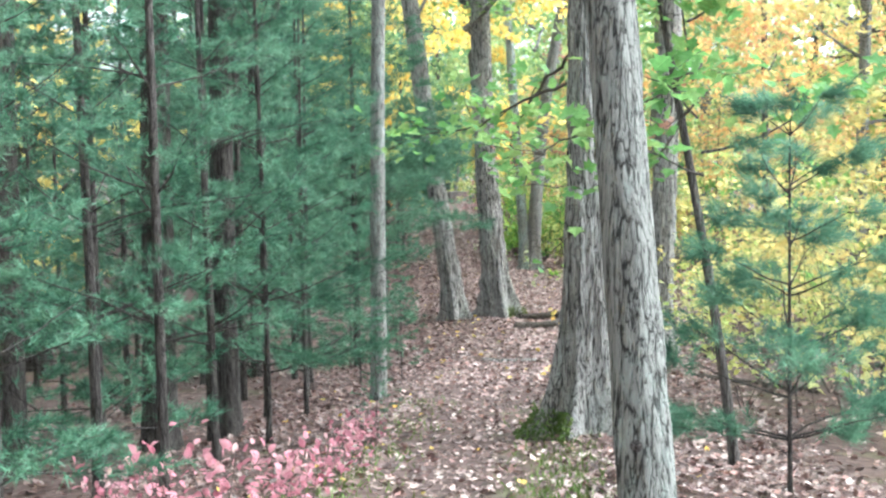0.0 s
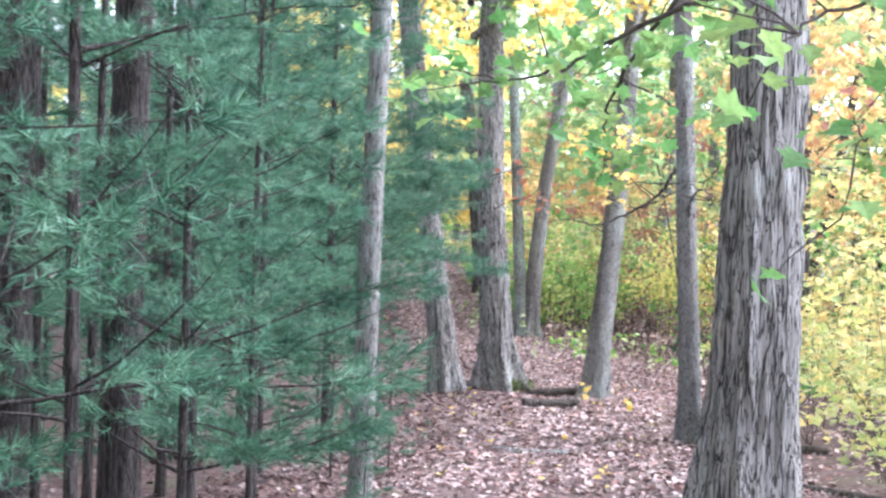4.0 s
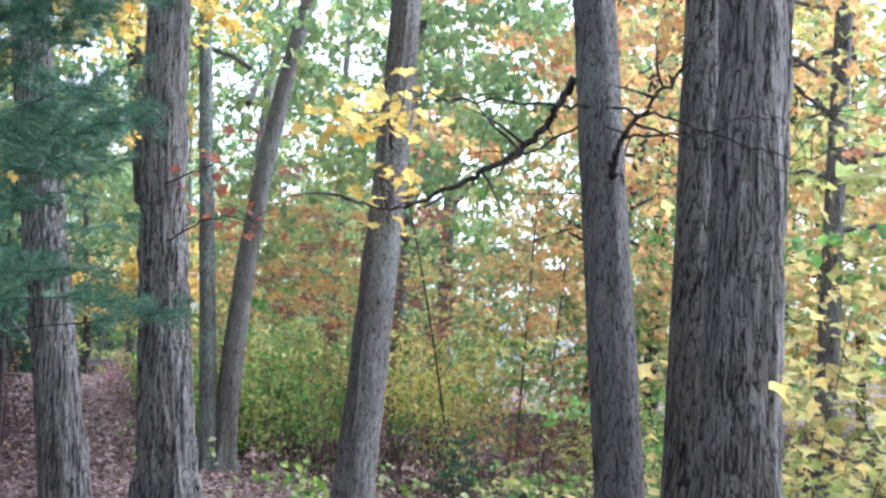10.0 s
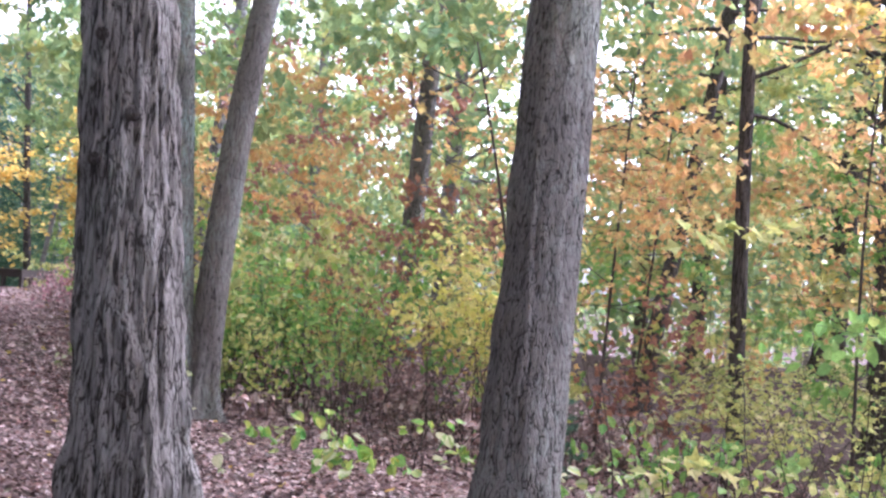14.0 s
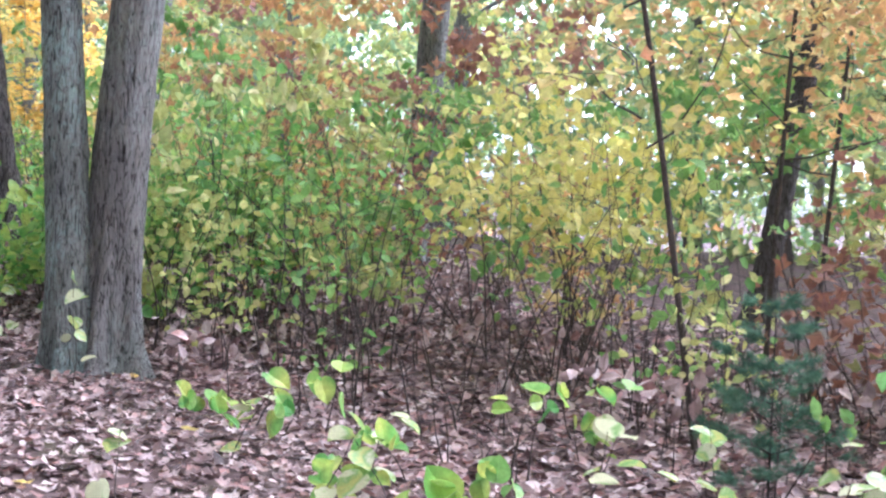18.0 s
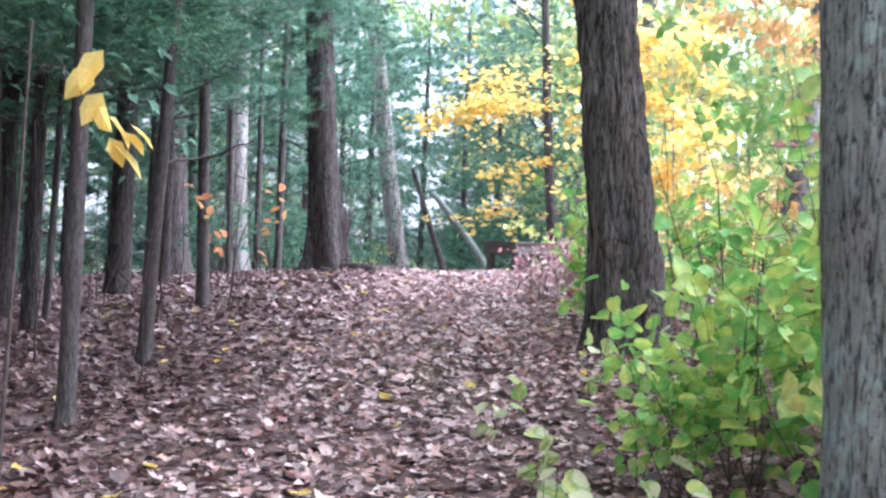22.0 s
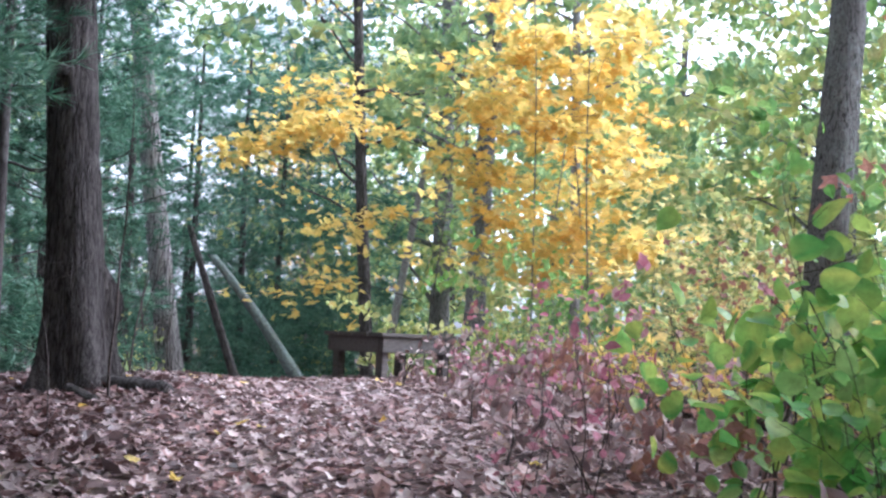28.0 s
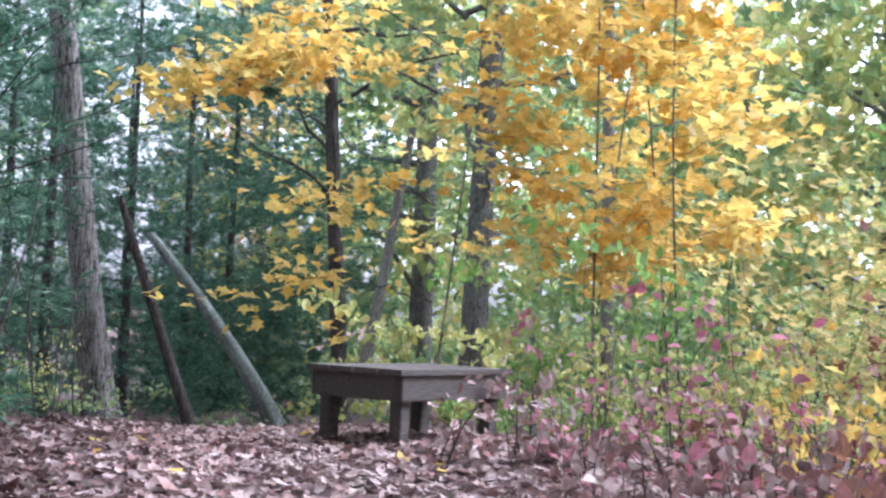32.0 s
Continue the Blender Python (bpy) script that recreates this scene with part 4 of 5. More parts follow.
def leaf_sprig(name, label, x, y, tall, stems, count, size, leaf_meshes, seed, group="", spread=0.45, low=0.3):
    """A small plant whose large leaves stand one by one on thin stems."""
    rng = np.random.default_rng(seed)
    root = new(name)
    root.location = (x, y, ground_at(x, y))
    tagged(root, label, "shrub", group)
    for _ in range(stems):
        a, b = rng.uniform(0, 2 * np.pi), Build()
        pts = bend((0, 0, -0.03), (spread * math.cos(a), spread * math.sin(a), 1), tall * rng.uniform(0.75, 1.1), 0, 0.1, 8, rng)
        b.add(*tube(pts, np.linspace(0.004, 0.0015, len(pts)), 5))
        part("stem", b.mesh("stem", TWIG), root)
        for k in range(count):
            at = pts[min(8, int(8 * (low + (1 - low) * k / max(count - 1, 1))))] + rng.normal(0, 0.3 * size, 3)
            part("leaf", leaf_meshes[int(rng.integers(0, 5))], root, "", pose(*at, rng.normal(-25, 25), rng.normal(0, 25), rng.uniform(0, 360)) @ Matrix.Scale(size * rng.uniform(0.75, 1.2), 4))
    return root


PALE_LEAVES, ORANGE_LEAVES = single_leaves(SINGLE_GREEN, ROUND, 31), single_leaves(SINGLE_ORANGE, OVAL, 32)
for i, (x, y, tall) in enumerate([(5.5, 35.9, 0.6), (5.9, 35.5, 0.65), (6.5, 35.4, 0.6), (6.9, 34.6, 0.65), (7.4, 35.6, 0.7), (7.5, 34.4, 0.65), (7.9, 35.0, 0.65), (5.6, 37.6, 0.6), (6.2, 37.2, 0.65), (4.9, 36.4, 0.45), (7.0, 36.4, 0.7), (8.3, 34.6, 0.7), (7.6, 36.1, 0.65), (8.0, 35.8, 0.75), (8.45, 36.2, 0.7), (7.85, 36.7, 0.6), (8.85, 36.4, 0.75), (9.1, 35.9, 0.7)]):
    leaf_sprig("round_leaf_shrub", "low sprig with a few large pale green leaves", x, y, tall, 1, 4, 0.125, PALE_LEAVES, 330 + i, "round-leaved shrubs")
for i, (x, y, tall) in enumerate([(3.95, 41.7, 0.35), (4.25, 42.3, 0.4), (4.45, 41.3, 0.45), (4.15, 43.1, 0.4), (4.6, 42.9, 0.5), (4.0, 44.2, 0.3), (4.55, 45.3, 0.45), (4.3, 40.6, 0.35), (4.75, 41.9, 0.5), (5.2, 45.6, 0.6)]):
    leaf_sprig("round_leaf_shrub", "small sprig of round yellow-green leaves in the litter", x, y, tall, 2, 5, 0.105, PALE_LEAVES, 370 + i, "round-leaved shrubs")
leaf_sprig("round_leaf_shrub", "single thin sprig of yellow leaves against the forked trunk", 5.06, 39.9, 0.85, 1, 7, 0.11, PALE_LEAVES, 350, "", 0.05, 0.35)
plant("green_shrub", GREEN_BUSH, "tall thin shrub with small green and yellow leaves", [(5.9, 41.6, 1.0), (6.5, 42.4, 1.1), (6.2, 40.8, 0.9), (7.2, 41.6, 1.0), (7.0, 43.4, 1.1), (5.9, 42.9, 1.0), (7.9, 42.6, 1.0), (6.9, 39.8, 0.8),
      (6.2, 45.2, 0.9), (5.5, 58.6, 0.6), (5.9, 58.9, 0.7), (5.35, 57.3, 0.4), (5.7, 56.9, 0.45), (8.8, 39.3, 1.0), (9.4, 41.4, 1.1), (8.6, 38.0, 0.8), (9.0, 31.0, 1.0), (9.4, 28.6, 1.1),
      (1.04, 66.0, 0.6), (0.4, 66.6, 0.5), (6.2, 46.8, 0.8), (6.6, 47.8, 1.0)], "thin shrubs of the wood")
plant("yellow_shrub", YELLOW_BUSH, "tall shrub with yellow and yellow-green leaves", [(6.9, 24.8, 1.0), (7.4, 23.4, 1.0), (6.6, 21.4, 0.9), (7.9, 25.6, 1.1), (6.3, 20.6, 0.9), (8.4, 22.6, 1.1), (9.3, 26.6, 1.2), (5.6, 17.8, 0.9), (6.6, 18.4, 1.0), (7.8, 19.2, 1.1), (9.9, 42.6, 1.0),
      (9.2, 43.6, 1.0), (7.3, 58.4, 0.7), (6.8, 56.9, 0.5), (7.2, 57.4, 0.6), (8.6, 61.8, 1.0), (9.2, 64.4, 1.2), (4.6, 15.4, 0.8), (5.2, 13.4, 0.9), (6.1, 15.6, 1.0), (5.0, 11.0, 0.8), (8.8, 30.0, 1.0), (10.4, 28.2, 1.1)], "yellow shrubs of the wood")
TALL_GREEN = [shrub_meshes(2.4, 6, 300, 0.095, BRIGHT_GREEN, ROUND, 313, 0.2, 0.35, None, 0.85, 0.35)]
plant("round_leaf_shrub", TALL_GREEN, "tall shrub with round bright green leaves on dark stems", [(6.1, 42.9, 0.95), (6.6, 43.5, 1.05), (7.0, 42.7, 0.9), (6.4, 44.3, 1.05), (7.5, 43.7, 0.9), (8.3, 43.3, 0.8)], "round-leaved shrubs")
ARCHING = [shrub_meshes(3.4, 7, 600, 0.12, CLEAR, OVAL, 312, 0.24, 0.5, None, 0.8, 0.72)]
plant("lemon_shrub", ARCHING, "arching shrub with a bright lemon-yellow top", [(8.7, 40.3, 0.95), (9.4, 41.0, 0.9)], "lemon shrubs past the forked tree")
plant("yellow_shrub", YELLOW_BUSH[1:], "tall shrub with thin yellow-green leaves", [(11.2, 38.0, 0.9), (11.9, 39.5, 1.0), (12.4, 38.2, 1.0), (12.9, 40.2, 1.0), (11.3, 36.4, 0.8)], "yellow shrubs of the wood")
plant("orange_shrub", ORANGE_BUSH, "shrub with orange and russet autumn leaves", [(7.8, 44.8, 1.1), (8.8, 46.0, 1.2), (7.0, 45.8, 1.0), (9.8, 47.4, 1.2), (10.3, 43.6, 1.1), (11.2, 39.6, 1.2),
      (7.4, 47.8, 1.1), (7.6, 57.4, 0.9)], "orange shrubs of the wood")
plant("pink_shrub", PINK_BUSH[1:], "thin shrub with pink leaves by the crest", [(5.7, 57.8, 0.9), (6.0, 58.4, 0.95), (5.6, 56.4, 0.7), (5.9, 52.6, 0.9), (5.5, 54.2, 0.7), (4.3, 50.3, 0.75), (3.95, 49.9, 0.5), (4.6, 51.3, 0.8), (5.0, 55.6, 0.7), (5.2, 54.9, 0.8), (4.55, 55.3, 0.5), (4.7, 56.3, 0.6), (4.4, 53.6, 0.4)], "pink shrubs by the bench")

LOW_YELLOW = [shrub_meshes(1.25, 5, 120, 0.105, YELLOW, LOBES, 316, 0.16, 0.55), shrub_meshes(1.1, 5, 110, 0.10, ORANGE, LOBES, 317, 0.16, 0.55)]
plant("yellow_shrub", LOW_YELLOW, "low shrub with orange-yellow leaves near the crest", [(6.2, 54.2, 1.0), (6.7, 55.3, 1.1), (6.0, 56.0, 0.9), (6.9, 53.4, 1.0), (7.3, 54.6, 1.1)], "yellow shrubs of the wood")
leaf_sprig("orange_sprig", "thin sprig with a few orange leaves under the pines", 1.72, 48.7, 1.2, 2, 12, 0.10, ORANGE_LEAVES, 360, "", 0.25, 0.55)
YELLOW_LEAVES = single_leaves(YELLOW, LOBED, 33)
for i, (x, y, tall) in enumerate([(2.83, 18.86, 0.4), (3.74, 24.15, 0.75), (4.55, 25.6, 0.4)]):
    leaf_sprig("yellow_seedling", "thin maple seedling with a few yellow leaves in the litter", x, y, tall, 1, 5, 0.10, YELLOW_LEAVES, 380 + i, "yellow seedlings by the trail", 0.15, 0.7)
broad_tree("dead_snag", "pale leaning dead trunk with its bark gone", 4.95, 70.3, 0.10, 4.8, PALE_BARK, (0.17, 0.0), None, twigs=0, sides=20, step=0.15, seed=23, sway=0.1, flare=0.1, relief=0.04)

# ---- saplings with single large leaves ----
for x, y, tall, seed in ((6.1, 61.0, 5.2, 401), (6.75, 60.6, 4.6, 402), (6.3, 62.2, 5.8, 403), (7.0, 61.6, 5.0, 404), (4.9, 62.4, 4.9, 406)):
    broad_tree("yellow_sapling", "slender sapling with large golden leaves in flat sprays", x, y, 0.012, tall, GREY_BARK, (0.1 * math.sin(seed * 2), -0.02), YELLOW, 1.5, 13, 1.05, 150 if seed == 406 else 760, 0.155, LOBED, 8, 0.15, seed, "golden saplings by the bench", 0.1, 0.2,
               flare=0.2, sway=0.12, relief=0.02)
broad_tree("oak_sapling", "crooked young oak with large green lobed leaves", 3.26, 10.9, 0.045, 4.6, DARK_BARK, (-0.1, 0.02), OAK_GREEN, 2.2, 9, 1.3, 420, 0.17, LOBED, 24, 0.06, 410, "", 0.3, 0.22, flare=0.3, sway=0.14)
for x, y, tall, seed in ((8.916, 38.607, 5.0, 411), (10.6, 40.4, 5.5, 412), (11.2, 40.6, 4.6, 413), (12.2, 37.0, 5.0, 414)):
    broad_tree("orange_sapling", "slender maple sapling with orange leaves in flat sprays", x, y, 0.024, tall, TWIG, (-0.231 if seed == 411 else 0.05, 0.0), ORANGE, 1.9, 13, 1.5, 300 if seed == 411 else 640, 0.125, LOBES, 10, 0.15, seed, "orange saplings of the wood", 0.15, 0.3,
               flare=0.2, sway=0.1, relief=0.02)


def leafy_branch(owner, start, points, radius, mat=None, leaves=0, size=0.15, reach=0.2, seed=1, bark_mat=TWIG, leaf=LOBED, label="leafy side branch"):
    """A side branch of a tree, from a place on its trunk through a few bends, with twigs and leaves."""
    rng = np.random.default_rng(seed)
    at = np.array(owner.location)
    ctrl = np.array([start, *points], float) - at
    t = np.linspace(0, len(ctrl) - 1, 6 * len(ctrl))
    pts = np.stack([np.interp(t, np.arange(len(ctrl)), ctrl[:, k]) for k in range(3)], -1)
    for _ in range(3):
        pts[1:-1] = (pts[:-2] + 2 * pts[1:-1] + pts[2:]) / 4
    pts[1:] += rng.normal(0, 0.012, pts[1:].shape)
    b, c = Build(), Build()
    b.add(*tube(pts, np.linspace(radius, radius * 0.2, len(pts)), 7))
    for _ in range(6):
        k = rng.integers(len(pts) // 4, len(pts) - 1)
        tw = bend(pts[k], pts[k + 1] - pts[k] + rng.normal(0, 0.12, 3), rng.uniform(0.2, 0.6), -0.1, 0.2, 5, rng)
        b.add(*tube(tw, np.linspace(radius * 0.4, 0.002, len(tw)), 4))
        if leaves:
            spray(c, leaf, tw, leaves // 8, reach, size, 0.5, rng)
    made = part("side_branch", b.mesh("side_branch", bark_mat), owner, label)
    if leaves:
        spray(c, leaf, pts, leaves // 4, reach, size, 0.5, rng)
        part("foliage", c.mesh("foliage", mat, False), made)
    return made


named = {o["label"]: o for o in scene.objects if "label" in o.keys()}
oak_b = named["thick grey oak with deep furrows and a mossy flared foot"]
leafy_branch(oak_b, (2.4, 13.4, 4.3), [(1.9, 14.0, 4.1), (1.4, 14.6, 3.8), (0.8, 14.9, 3.9)], 0.02, OAK_GREEN, 150, 0.14, 0.26, 451)
leafy_branch(oak_b, (2.4, 13.4, 4.6), [(2.1, 14.3, 4.2), (1.9, 14.8, 3.7), (2.0, 15.2, 3.3)], 0.02, OAK_GREEN, 90, 0.14, 0.22, 452)
young = named["crooked young oak with large green lobed leaves"]
leafy_branch(young, (3.0, 10.9, 4.3), [(2.4, 10.8, 3.9), (1.8, 10.6, 3.7), (1.4, 10.2, 3.5)], 0.014, OAK_GREEN, 50, 0.125, 0.2, 453)
leafy_branch(young, (3.0, 10.9, 4.1), [(2.6, 10.9, 3.5), (2.2, 10.9, 3.4), (1.95, 10.75, 3.2)], 0.012, OAK_GREEN, 36, 0.125, 0.18, 454)
gold = [o for o in scene.objects if o.name.startswith("yellow_sapling")][-1]
for k, (start, pts, n) in enumerate((((4.85, 62.3, 3.95), [(4.3, 61.6, 4.05), (3.7, 61.0, 3.95), (3.1, 60.7, 3.85), (2.7, 60.4, 3.6), (2.45, 60.2, 3.4)], 460),
                                     ((4.85, 62.3, 4.4), [(4.3, 61.9, 4.6), (3.6, 61.5, 4.55), (3.1, 61.3, 4.35)], 150),
                                     ((4.88, 62.35, 2.9), [(4.5, 61.9, 3.05), (4.0, 61.5, 2.95), (3.5, 61.3, 2.75)], 90),
                                     ((4.88, 62.35, 2.0), [(4.2, 61.8, 2.15), (3.5, 61.4, 2.15), (3.0, 61.2, 1.95)], 90))):
    leafy_branch(gold, start, pts, 0.008, YELLOW, n, 0.13, 0.2, 490 + k, label="long spray of golden leaves")
slim = named["slim grey oak with dark bare side branches"]
for k, (start, pts, r) in enumerate((((4.83, 23.98, 3.70), [(4.71, 24.1, 3.58), (4.62, 24.15, 3.40), (4.47, 24.25, 3.21), (4.28, 24.35, 3.09), (4.08, 24.5, 2.95), (3.88, 24.6, 2.85), (3.66, 24.7, 2.85), (3.50, 24.8, 2.93)], 0.028),
                                     ((4.82, 23.75, 2.98), [(4.80, 23.6, 3.05), (4.79, 23.5, 3.21), (4.91, 23.4, 3.40), (5.03, 23.3, 3.55), (5.2, 23.2, 3.9)], 0.024),
                                     ((4.82, 23.8, 3.42), [(4.43, 23.8, 3.42), (4.02, 23.9, 3.43), (3.75, 24.0, 3.45), (3.48, 24.1, 3.49)], 0.011),
                                     ((4.79, 23.5, 3.22), [(4.97, 23.3, 3.22), (5.10, 23.1, 3.21), (5.19, 22.9, 3.28), (5.54, 22.7, 3.25)], 0.009),
                                     ((4.82, 23.7, 3.42), [(4.98, 23.2, 3.28), (5.20, 22.8, 3.1), (5.38, 22.6, 3.02), (5.58, 22.5, 3.11)], 0.009),
                                     ((4.82, 23.8, 3.40), [(4.52, 24.0, 3.21), (4.28, 24.2, 3.08), (3.92, 24.4, 3.13)], 0.010),
                                     ((4.82, 24.1, 4.3), [(4.6, 24.3, 4.55), (4.2, 24.5, 4.75), (3.9, 24.7, 5.0)], 0.026))):
    leafy_branch(slim, start, pts, r, None, 0, seed=460 + k, bark_mat=DARK_BARK, label="dark bare side branch")
leaner = named["leaning grey oak beside two log steps"]
leafy_branch(leaner, (5.3, 30.2, 4.0), [(5.0, 29.3, 4.3), (4.8, 28.7, 4.2)], 0.02, YELLOW, 90, 0.16, 0.3, 470)
leafy_branch(leaner, (5.25, 30.08, 3.4), [(5.0, 29.4, 3.6), (4.9, 29.0, 3.5)], 0.015, YELLOW, 30, 0.15, 0.2, 471)
stout_oak = named["stout brown-grey oak with knotted furrowed bark and a mossy foot"]
leafy_branch(stout_oak, (3.1, 31.1, 3.0), [(3.45, 29.9, 3.25), (3.8, 29.7, 3.2), (4.0, 29.6, 3.05)], 0.010, RED, 26, 0.13, 0.14, 473, leaf=LOBED, label="side branch with red leaves")
leafy_branch(stout_oak, (3.05, 31.15, 3.6), [(3.5, 30.2, 3.8), (3.9, 30.2, 3.75)], 0.010, RED, 22, 0.13, 0.14, 474, leaf=LOBED, label="side branch with red leaves")
leafy_branch(young, (3.0, 11.0, 4.0), [(3.1, 12.2, 3.9), (3.15, 13.4, 3.7), (3.1, 14.1, 3.5)], 0.006, RUSSET, 20, 0.09, 0.06, 475, label="thin branch with a hanging clump of dead leaves")
sprig = broad_tree("beech_sapling", "thin sapling with a few large yellow leaves", 1.75, 43.0, 0.012, 2.2, TWIG, (0.04, 0.0), None, twigs=0, sides=8, step=0.1, seed=420, flare=0.1, relief=0.02, sway=0.05)
arch = leafy_branch(sprig, (1.82, 43.0, 1.9), [(2.0, 42.8, 1.95), (2.15, 42.7, 1.8), (2.25, 42.65, 1.62)], 0.005, None, 0, seed=472, label="thin arching twig")
one = Build()
strew(one, oval_leaf(0.3), np.zeros((1, 3)), 1.0, 0.1, np.random.default_rng(3), 0.0)
BIG_LEAF = one.mesh("leaf", YELLOW, False)
for k, (dx, dy, dz, ax, az) in enumerate(((0.0, 0.0, 0.16, -60, 20), (0.03, 0.0, 0.06, -40, -80), (0.08, 0.0, 0.0, -15, -70), (0.03, 0.02, -0.03, -60, -150), (-0.05, 0.0, 0.26, -50, 10), (0.05, 0.01, -0.06, -30, 250),
                                          (0.12, 0.02, 0.03, -25, -95), (-0.02, 0.02, 0.1, -70, 140), (0.0, -0.02, 0.34, -55, 40))):
    part("leaf", BIG_LEAF, arch, "", pose(2.26 - 1.75 + dx, 42.65 - 43.0 + dy, 1.64 - sprig.location[2] + dz, ax, 12 * math.sin(k * 2.0), az) @ Matrix.Scale(0.17 + 0.03 * math.sin(k * 1.7), 4))


# ---- moss and knots ----
def moss(owner, radius, flare, shape, a0, a1, tall, n, seed):
    """Green moss that hugs the flared foot of a trunk of the given shape number."""
    rng = np.random.default_rng(seed)
    a, z = rng.uniform(a0, a1, n), tall * rng.random(n) ** 1.6
    lobes = 0.5 + 0.5 * np.cos(a * 5 + shape + 0.8 * np.sin(a * 2 + shape))
    r = radius * (1 + flare * np.exp(-np.clip(z + 0.05, 0, None) / (1.9 * radius + 0.04)) * (0.5 + 1.1 * lobes ** 2)) * 1.02 + rng.uniform(-0.01, 0.02, n)
    b = Build()
    strew(b, CHEAP, np.stack([r * np.cos(a), r * np.sin(a), z], -1), 0.035, 0.9, rng, 0.5)
    part("moss", b.mesh("moss", MOSS, False), owner, "green moss on the foot of the trunk")


moss(oak_b, 0.225, 1.35, 4, 2.7, 4.3, 0.26, 1100, 481)
moss(named["stout brown-grey oak with knotted furrowed bark and a mossy foot"], 0.275, 0.95, 8, -1.3, 0.4, 0.22, 700, 482)


def knot(owner, radius, slope, angle, z, size):
    """A dark branch scar sunk into the bark."""
    v, f = tube(np.array([(0, 0, -0.6), (0, 0, 0.1), (0, 0, 0.35), (0, 0, 0.2), (0, 0, -0.1)]) * size, np.array([0.7, 0.95, 0.7, 0.42, 0.1]) * size, 14)
    me = make_mesh("knot", v, f, DARK_BARK)
    c = math.radians(angle)
    part("knot", me, owner, "dark branch scar", pose(slope[0] * z + radius * math.cos(c), slope[1] * z + radius * math.sin(c), z) @ Euler((0, math.pi / 2, c)).to_matrix().to_4x4())


stout = named["stout brown-grey oak with knotted furrowed bark and a mossy foot"]
for a, z, s in ((-100, 1.15, 0.055), (-72, 1.95, 0.04), (-125, 2.35, 0.04), (-80, 2.6, 0.045), (-110, 3.0, 0.04), (-60, 1.5, 0.03)):
    knot(stout, 0.262, (-0.095, 0.128), a, z, s)
knot(named["dark pine trunk with a swollen burl above its roots"], 0.2, (-0.078, 0.011), -95, 2.35, 0.05)
knot(named["slim grey oak with dark bare side branches"], 0.132, (-0.001, 0.194), -75, 2.9, 0.05)
knot(oak_b, 0.28, (0.027, 0.039), -70, 0.22, 0.05)
knot(named["slender grey oak trunk with flaky bark close to the trail"], 0.112, (-0.029, 0.158), -120, 0.75, 0.028)

# ---- undergrowth: tangles of leaves too many to count ----
def leaf_cloud(label, mat, n, x0, x1, y0, y1, low, high, size, seed, leaf=CHEAP, clump=0.9, fill=0.5, tilt=0.95, trail=True, name="undergrowth", per=40):
    """Leaves in flat arching sprays over a stretch of the wood, between two heights above the ground."""
    rng = np.random.default_rng(seed)
    count = max(6, n // per)
    spots = np.zeros((0, 3))
    while len(spots) < count:
        m = count * 4
        p = np.stack([rng.uniform(x0, x1, m), rng.uniform(y0, y1, m), rng.uniform(low, high, m)], -1)
        if trail:
            p[:, 0] += soft_line(p[:, 1], MIDDLE_Y, MIDDLE_X)
        thick = noise2(p[:, 0] / clump / 2, p[:, 1] / clump / 2, seed) * 0.6 + noise2((p[:, 0] + 0.6 * p[:, 1]) / clump, p[:, 2] / clump * 1.5, seed + 1) * 0.4
        spots = np.concatenate([spots, p[thick > 1 - fill - 0.08]])
    spots = spots[:count]
    reach = clump * rng.uniform(0.4, 0.9, (count, 1))
    a, along = rng.uniform(0, 2 * np.pi, (count, 1)), rng.uniform(-1, 1, (count, per))
    aside = rng.normal(0, 0.24, (count, per)) * (1.1 - 0.6 * along)
    p = np.stack([np.cos(a) * along - np.sin(a) * aside, np.sin(a) * along + np.cos(a) * aside,
                  rng.normal(0.15, 0.3, (count, 1)) * along - rng.uniform(0.1, 0.4, (count, 1)) * along ** 2 + rng.normal(0, 0.07, (count, per))], -1) * reach[:, :, None] + spots[:, None]
    p = p.reshape(-1, 3)
    p[:, 2] = np.maximum(p[:, 2], 0.03)
    p[:, 2] += height(p[:, 0], p[:, 1])
    b = Build()
    strew(b, leaf, p, size, tilt, rng, 0.4)
    return tagged(new(name, b.mesh(name, mat, False)), label, "undergrowth", kind="stuff")


